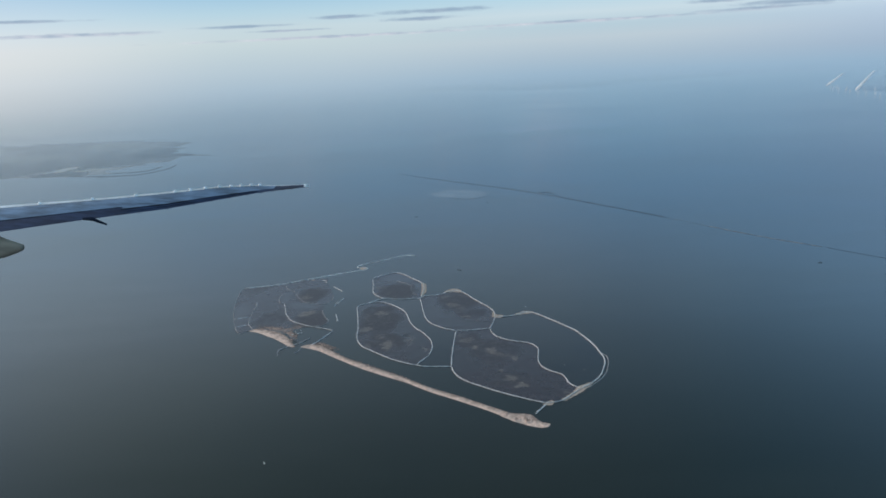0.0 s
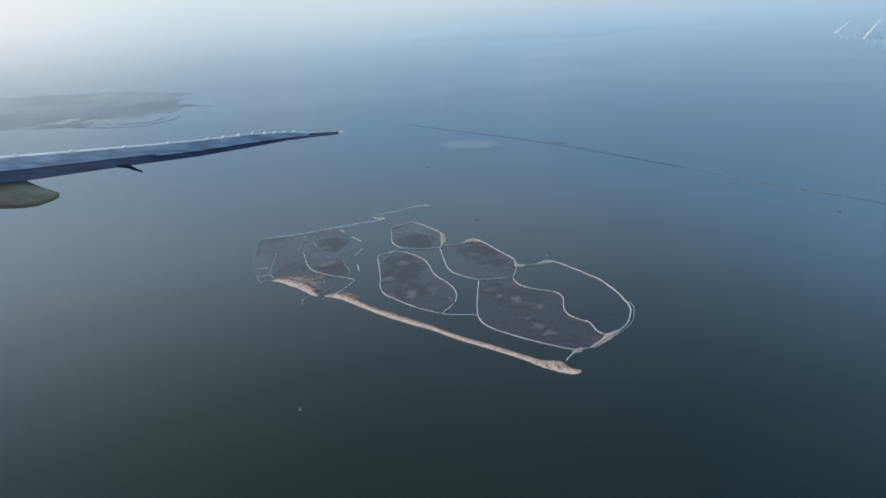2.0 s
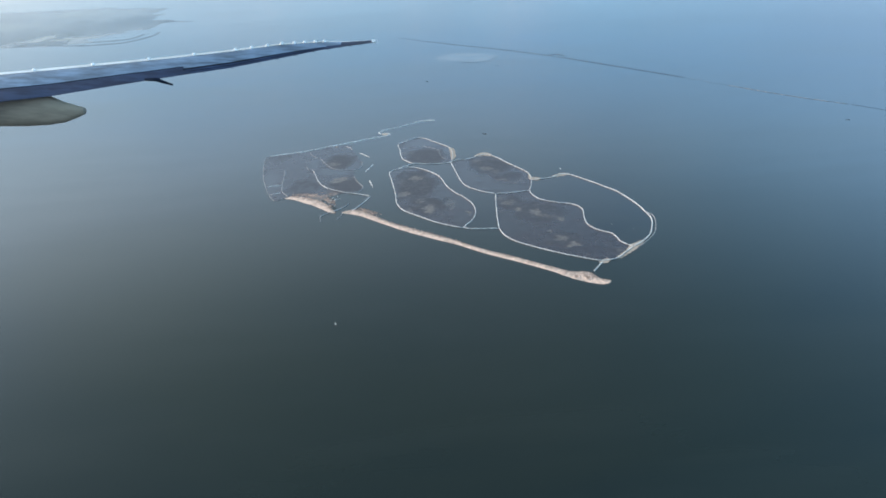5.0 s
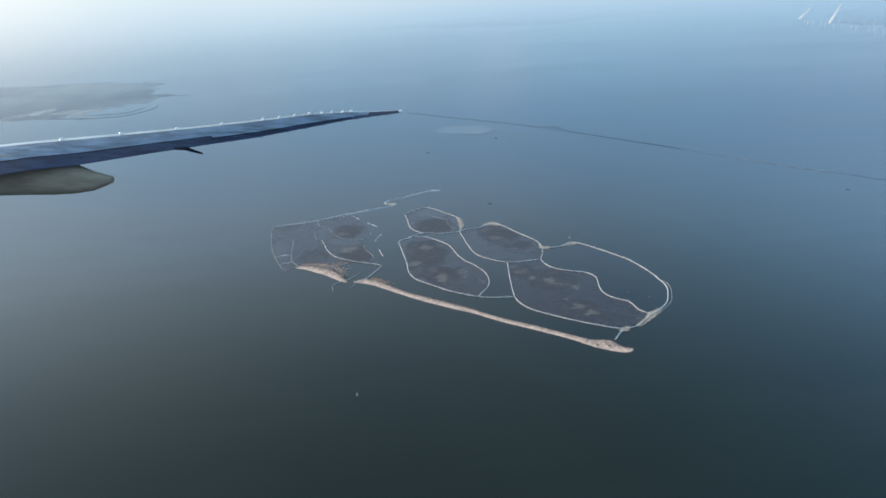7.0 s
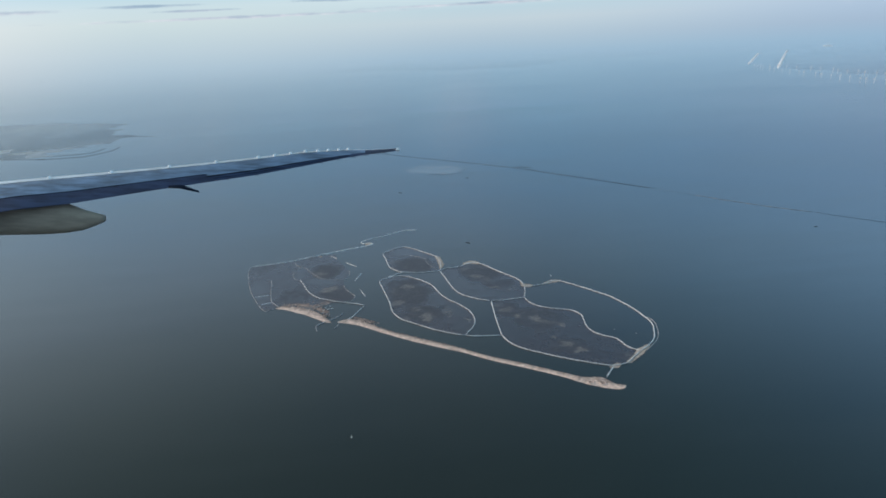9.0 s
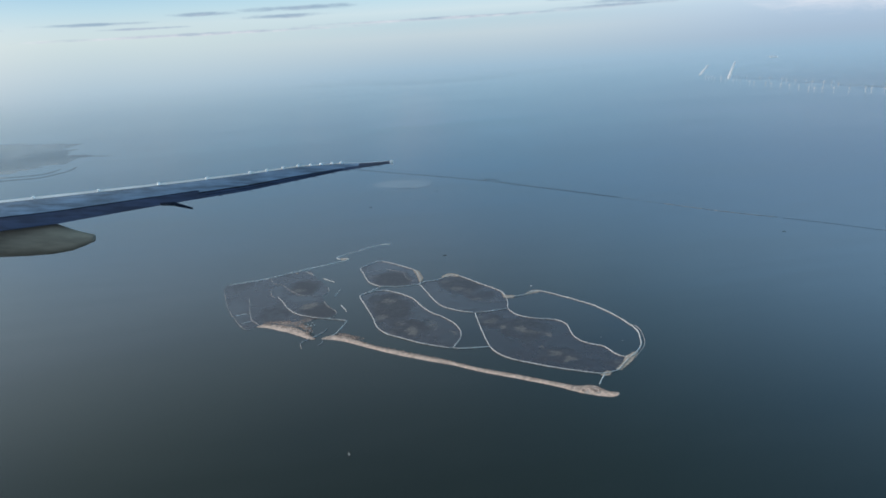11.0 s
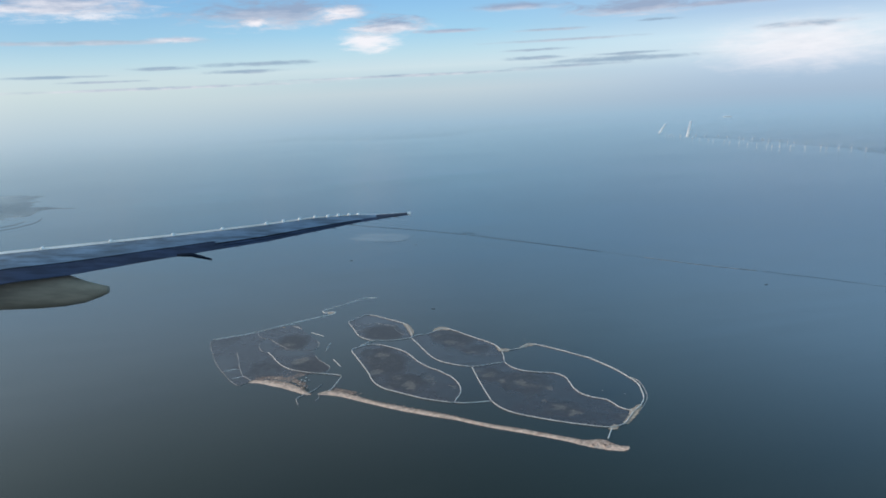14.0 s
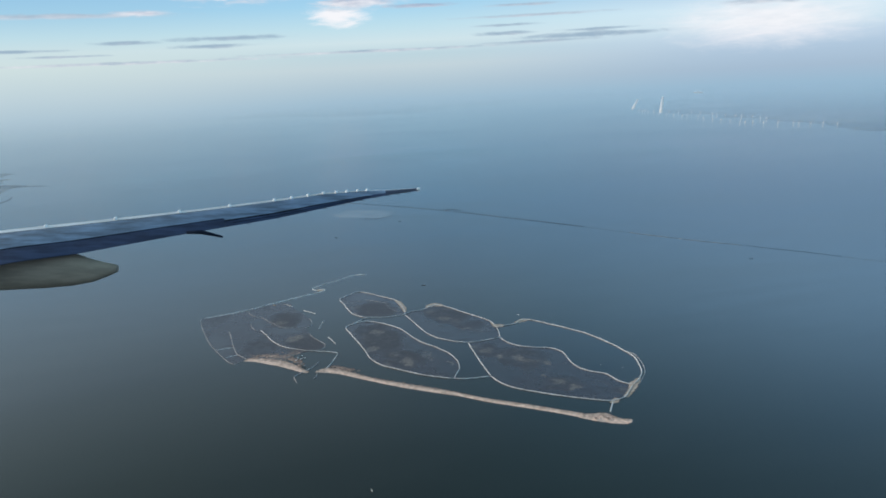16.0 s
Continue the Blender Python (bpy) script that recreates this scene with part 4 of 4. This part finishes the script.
for line, w in (([(-306, 951), (-290, 950), (-270, 940)], 1.6), ([(-345, 790), (-318, 790), (-301, 793), (-290, 812), (-284, 835), (-286, 862)], 0.9), ([(-338, 812), (-315, 812), (-302, 822), (-298, 850)], 0.8), ([(-374, 806), (-352, 796), (-338, 794)], 0.8)):
    v, f = band(curve(line, 2.0), [(-w, -0.1), (-w * 0.5, 0.4), (w * 0.5, 0.4), (w, -0.1)], 0.5)
    tagged(new("dike", mesh_of("dike", v, f, ROCK)), "thin dark harbour mole off the farmland shore", "dike", "harbour moles")
RIGHTLAND = [(815, 1560), (792, 1481), (789, 1424), (806, 1371), (783, 1250), (783, 1158), (773, 1055), (756, 948), (731, 895), (760, 800), (800, 650), (1000, 400), (2400, 400), (3600, 1400), (3300, 3000), (2300, 3700), (1560, 2760), (1250, 2150), (950, 1800)]
tagged(new("land", flat_ground("land", RIGHTLAND, LAND, 16.0, 0.1, None, 16.0)), "hazy flat polder shore behind wind turbines", "land", kind="structure")
FARLAND = [(-125, 2465), (59, 2400), (210, 2190), (430, 2150), (560, 2330), (850, 2430), (1000, 2560), (1500, 2800), (1200, 3300), (200, 3200)]
tagged(new("land", flat_ground("land", FARLAND, FAINT, 16.0, 0.06, None, 30.0)), "faint low shore on the horizon", "land", kind="structure")
for line in ([(825, 1684), (1111, 2182)], [(786, 1492), (1256, 2288)]):
    v, f = band(curve(line, 8.0), [(-3.4, -0.1), (-2.8, 0.5), (2.8, 0.5), (3.4, -0.1)], 0.3)
    tagged(new("embankment", mesh_of("embankment", v, f, FARSAND)), "pale sand embankment on the far shore", "embankment", "pale embankments")

shed = thing("greenhouse", pose(1440, 2378, 0.1, 0, 0, 62), "long white-roofed greenhouse on the far polder shore", "greenhouse")
bm = bmesh.new()
box(bm, (70, 22, 3), (0, 0, 1.5))
part("wall", bm, FARSAND, shed)
put("roof", mesh_of("roof", [(-36, -12, 3), (36, -12, 3), (36, 12, 3), (-36, 12, 3), (-36, 0, 7), (36, 0, 7)], [(0, 1, 5, 4), (2, 3, 4, 5), (0, 4, 3), (1, 2, 5), (0, 3, 2, 1)], WHITE, False), shed)

# ---- wind turbines ----
def turbine(height):
    top = thing("wind_turbine", Matrix(), "slender white three-bladed wind turbine on the shore", "wind turbine", "wind turbines")
    bm = bmesh.new()
    tube(bm, (0, 0, -0.2), (0, 0, height), 0.34, 0.22, 10)
    part("tower", bm, WHITE, top)
    bm = bmesh.new()
    box(bm, (0.7, 1.5, 0.7), (0, 0.2, height + 0.2), 0.12)
    part("nacelle", bm, WHITE, top)
    bm = bmesh.new()
    bmesh.ops.create_uvsphere(bm, u_segments=8, v_segments=6, radius=0.42, matrix=Matrix.Translation((0, -0.75, height + 0.2)))
    hub = part("hub", bm, WHITE, top)
    for a in (20, 140, 260):
        c, s = math.sin(radians(a)), math.cos(radians(a))
        verts = []
        for r, w, th in ((0.3, 0.2, 0.14), (1.1, 0.36, 0.1), (4.4, 0.1, 0.03)):
            for u, q in ((-w, -th), (w, -th), (w, th), (-w, th)):
                verts.append((c * r + s * u, -0.8 + q, height + 0.2 + s * r - c * u))
        faces = [(i * 4 + j, i * 4 + (j + 1) % 4, i * 4 + 4 + (j + 1) % 4, i * 4 + 4 + j) for i in range(2) for j in range(4)] + [(3, 2, 1, 0), (8, 9, 10, 11)]
        put("blade", mesh_of("blade", verts, faces, WHITE, False), hub)
    return top


first = None
rnd = random.Random(4)
ROWS_OF = (((734, 1475), (676, 1075), 14), ((676, 1060), (735, 935), 9), ((752, 1525), (778, 1340), 8), ((768, 1290), (752, 1105), 8))
for (x1, y1), (x2, y2), n in ROWS_OF:
    for i in range(n):
        s = i / (n - 1)
        m = pose(x1 + (x2 - x1) * s + rnd.uniform(-4, 4), y1 + (y2 - y1) * s + rnd.uniform(-6, 6), 0.2, 0, 0, rnd.uniform(10, 50)) @ Matrix.Diagonal((1.0,) * 3 + (1,))
        if first is None:
            first = turbine(7.0)
            first.matrix_world = m
        else:
            copy_thing(first, m)


# ---- vessels ----
def boat(x, y, turn, size):
    top = thing("sailing_boat", pose(x, y, 0, 0, 0, turn), "small white sailing boat on open water", "boat")
    verts, faces = [], []
    for i in range(9):
        s = i / 8
        w = size * 0.16 * math.sin(math.pi * min(1, 0.25 + s * 0.75)) ** 0.8 if i < 8 else 0.01
        yy = size * (s - 0.5)
        verts += [(-w, yy, size * 0.13), (-w * 0.6, yy, -0.02), (w * 0.6, yy, -0.02), (w, yy, size * 0.13)]
    for i in range(8):
        for j in range(4):
            faces.append((i * 4 + j, i * 4 + (j + 1) % 4, i * 4 + 4 + (j + 1) % 4, i * 4 + 4 + j))
    faces.append((3, 2, 1, 0))
    put("hull", mesh_of("hull", verts, faces, HULL, False), top)
    bm = bmesh.new()
    tube(bm, (0, size * 0.1, 0), (0, size * 0.1, size * 1.3), size * 0.02, size * 0.012, 6)
    part("mast", bm, WHITE, top)
    t = size * 0.012
    me = mesh_of("sail", [(t, size * 0.08, size * 0.2), (t, -size * 0.42, size * 0.22), (t, size * 0.08, size * 1.25), (-t, size * 0.08, size * 0.2), (-t, -size * 0.42, size * 0.22), (-t, size * 0.08, size * 1.25)],
                 [(0, 1, 2), (5, 4, 3), (0, 3, 4, 1), (1, 4, 5, 2), (2, 5, 3, 0)], CANVAS, False)
    put("sail", me, top)


def ship(x, y, turn, length, mat, label):
    top = thing("cargo_ship", pose(x, y, 0, 0, 0, turn), label, "ship", "ships on the lake")
    bm = bmesh.new()
    box(bm, (length * 0.16, length, length * 0.1), (0, 0, length * 0.04), length * 0.02)
    part("hull", bm, mat, top)
    bm = bmesh.new()
    box(bm, (length * 0.12, length * 0.14, length * 0.12), (0, -length * 0.36, length * 0.13), length * 0.01)
    part("wheelhouse", bm, mat, top)


boat(-49.2, 186.0, 25, 0.6)
ship(7.3, 366.0, 60, 2.0, DARKHULL, "low dark barge on open water")
ship(32.2, 304.6, 20, 0.8, HULL, "small pale boat near the outer dike")
ship(171.5, 346.0, 70, 1.6, DARKHULL, "low dark barge near the dam")
ship(32.3, 538.5, 60, 2.0, DARKHULL, "low dark barge near the dam")
ship(-16.3, 502.0, 60, 2.0, DARKHULL, "low dark barge on open water")

# ---- aircraft wing ----
WING_AT = look((-53.742, 7.391, 96.619), (-37.108, 103.058, 72.30), -3.48) @ pose(0, 0, -172) @ Matrix.Scale(0.86, 4)
STATIONS = [
    (-169.0, 4.1, 7.4, -152.3, -7.84, 29.8),
    (-144.5, 7.08, 3.4, -130.0, -2.82, 22.3),
    (-121.3, 9.89, -0.4, -111.4, 1.48, 15.7),
    (-113.4, 11.04, -1.7, -104.9, 3.03, 13.3),
    (-100.0, 12.75, -4.0, -93.5, 4.84, 9.4),
    (-82.2, 15.01, -6.9, -77.7, 8.3, 4.2),
    (-66.7, 17.06, -9.4, -63.8, 11.19, -0.2),
    (-52.2, 19.2, -11.7, -50.4, 13.84, -4.2),
    (-38.9, 21.3, -13.7, -37.8, 16.92, -7.8),
    (-28.4, 22.16, -15.3, -27.7, 19.41, -10.5),
    (-20.8, 22.46, -16.4, -20.5, 20.85, -12.5),
    (-14.2, 23.07, -17.4, -13.9, 22.0, -14.3),
]
wing = thing("aircraft_wing", WING_AT, "grey-blue airliner wing with slats, flaps and fairings", "aircraft wing")


def station(s):
    """Leading and trailing edge at a share of the span, 0 inboard to 1 at the tip."""
    f = s * (len(STATIONS) - 1)
    i = min(int(f), len(STATIONS) - 2)
    f -= i
    row = [a + (b - a) * f for a, b in zip(STATIONS[i], STATIONS[i + 1])]
    return Vector(row[:3]), Vector(row[3:])


def skin(s, c):
    """A place on the upper skin: c from 0 at the leading edge to 1 at the trailing edge."""
    le, te = station(s)
    chord = (te - le).length
    return le.lerp(te, c) + Vector((0, 0.045 * chord * 4 * c * (1 - c) * (1 - 0.4 * c), 0))


def wing_panel(name, s0, s1, c0, c1, mat, label="", thick=0.09, n=40, m=10, sink=0.0):
    verts, faces = [], []
    for i in range(n + 1):
        s = s0 + (s1 - s0) * i / n
        le, te = station(s)
        chord = (te - le).length
        cs = [c0 + (c1 - c0) * j / m for j in range(m + 1)]
        over = [skin(s, c) - Vector((0, sink, 0)) for c in cs]
        under = [le.lerp(te, c) - Vector((0, sink + thick * chord * (0.06 + 1.7 * math.sqrt(max(0.0, c)) * (1 - c) ** 1.1), 0)) for c in reversed(cs)]
        verts += over + under
    k2 = 2 * (m + 1)
    for i in range(n):
        for j in range(k2):
            faces.append((i * k2 + j, i * k2 + (j + 1) % k2, (i + 1) * k2 + (j + 1) % k2, (i + 1) * k2 + j))
    faces.append(tuple(reversed(range(k2))))
    faces.append(tuple(range(n * k2, (n + 1) * k2)))
    me = mesh_of(name, verts, faces, mat)
    me.set_sharp_from_angle(angle=radians(35))
    return put(name, me, wing, label)


slat = wing_panel("slat", 0.000, 1.0, 0.0, 0.14, WING_EDGE, "bright polished leading-edge slat")
wing_panel("wing_box", 0.000, 0.885, 0.143, 0.66, WING_SKIN)
# rear panels and tip carry their shade in the paint
wing_panel("flap", 0.000, 0.558, 0.664, 1.0, WING_REAR, "inboard flap with shade painted in")
wing_panel("spoiler", 0.558, 0.8385, 0.664, 0.76, WING_SKIN, "narrow lighter spoiler panel")
aileron = wing_panel("aileron", 0.5582, 0.8385, 0.775, 1.0, WING_REAR, "outboard aileron with shade painted in")
wing_panel("trailing_panel", 0.839, 0.885, 0.664, 1.0, WING_REAR, "trailing-edge panel with shade painted in")
wing_tip = wing_panel("wing_tip", 0.8855, 1.000, 0.143, 1.0, WING_TIP, "raked wing tip with shade painted in")
wing_panel("seal", 0.0, 0.556, 0.652, 0.668, SEAL, "black gap seal", sink=-0.05, thick=0.02)
wing_panel("seal", 0.57, 0.83, 0.885, 0.9, SEAL, "black gap seal", sink=-0.05, thick=0.02)
wing_panel("seal", 0.0, 0.88, 0.143, 0.15, SEAL, "thin dark slat gap", sink=-0.03, thick=0.02)
wing_panel("seal", 0.5575, 0.836, 0.750, 0.787, SEAL, "black gap seal", sink=-0.07, thick=0.02)


def fairing(name, centre, label, mat):
    """A canoe-shaped fairing through (x, y, z, half height, half width) rings."""
    verts, faces, k2 = [], [], 20
    for x, y, z, h, w in centre:
        for j in range(k2):
            a = 2 * math.pi * j / k2
            verts.append((x, y + h * math.sin(a), z + w * math.cos(a)))
    for i in range(len(centre) - 1):
        for j in range(k2):
            faces.append((i * k2 + j, (i + 1) * k2 + j, (i + 1) * k2 + (j + 1) % k2, i * k2 + (j + 1) % k2))
    faces.append(tuple(range(k2)))
    faces.append(tuple(reversed(range((len(centre) - 1) * k2, len(centre) * k2))))
    put(name, mesh_of(name, verts, faces, mat), wing, label)


fairing("flap_fairing", [(-151.7, 0.54, 11.2, 5.96, 2.11), (-134.2, 1.07, 8.7, 5.69, 2.23), (-115.3, 1.6, 6.8, 5.34, 2.23), (-108.9, 1.76, 6.8, 5.17, 2.23), (-101.4, 1.6, 6.8, 4.69, 2.11), (-95.5, 1.31, 6.8, 3.89, 1.86), (-90.7, 0.91, 6.8, 2.62, 1.49), (-87.5, 1.12, 6.8, 1.6, 1.05), (-85.7, 1.34, 6.8, 1.01, 0.74), (-85.2, 1.39, 6.8, 0.8, 0.62)],
        "large warm grey canoe-shaped flap fairing", POD_SKIN)
fairing("track_fairing", [(-70.5, 9.98, 2.5, 0.35, 0.5), (-66.8, 10.02, 3.7, 0.51, 0.56), (-64.5, 9.5, 5.0, 0.43, 0.43), (-62.6, 9.06, 5.6, 0.31, 0.28), (-61.3, 8.76, 5.9, 0.22, 0.19)], "small dark flap track fairing", TRACK_SKIN)

# the glint of each fin lies in its white colour
for s in (0.325, 0.415, 0.497, 0.570, 0.640, 0.670, 0.699, 0.726, 0.755, 0.779, 0.804, 0.828):
    le, te = station(s)
    bm = bmesh.new()
    bmesh.ops.create_uvsphere(bm, u_segments=14, v_segments=10, radius=0.4, matrix=Matrix.Translation(skin(s, 0.05) + Vector((0, 0.12, 0))) @ Matrix.Diagonal((1.0, 0.9, 1.4, 1.0)))
    part("fin", bm, BRIGHT, slat, "slat fin painted white for its sun glint")
le, te = station(1.0)
bm = bmesh.new()
box(bm, (0.9, 0.75, 2.4), le.lerp(te, 0.5) + Vector((0.3, 0, 0)), 0.15)
part("tip_light", bm, BRIGHT, wing_tip, "white wing tip light housing")
for s in (0.591, 0.640, 0.689, 0.722, 0.763, 0.804, 0.845, 0.885, 0.918, 0.951):
    le, te = station(s)
    bm = bmesh.new()
    tube(bm, te + Vector((-0.5, 0.05, -0.3)), te + Vector((1.3, -0.35, 1.2)), 0.07, 0.04, 5)
    part("static_wick", bm, SEAL, aileron if s < 0.84 else wing_tip, "thin black static wick")
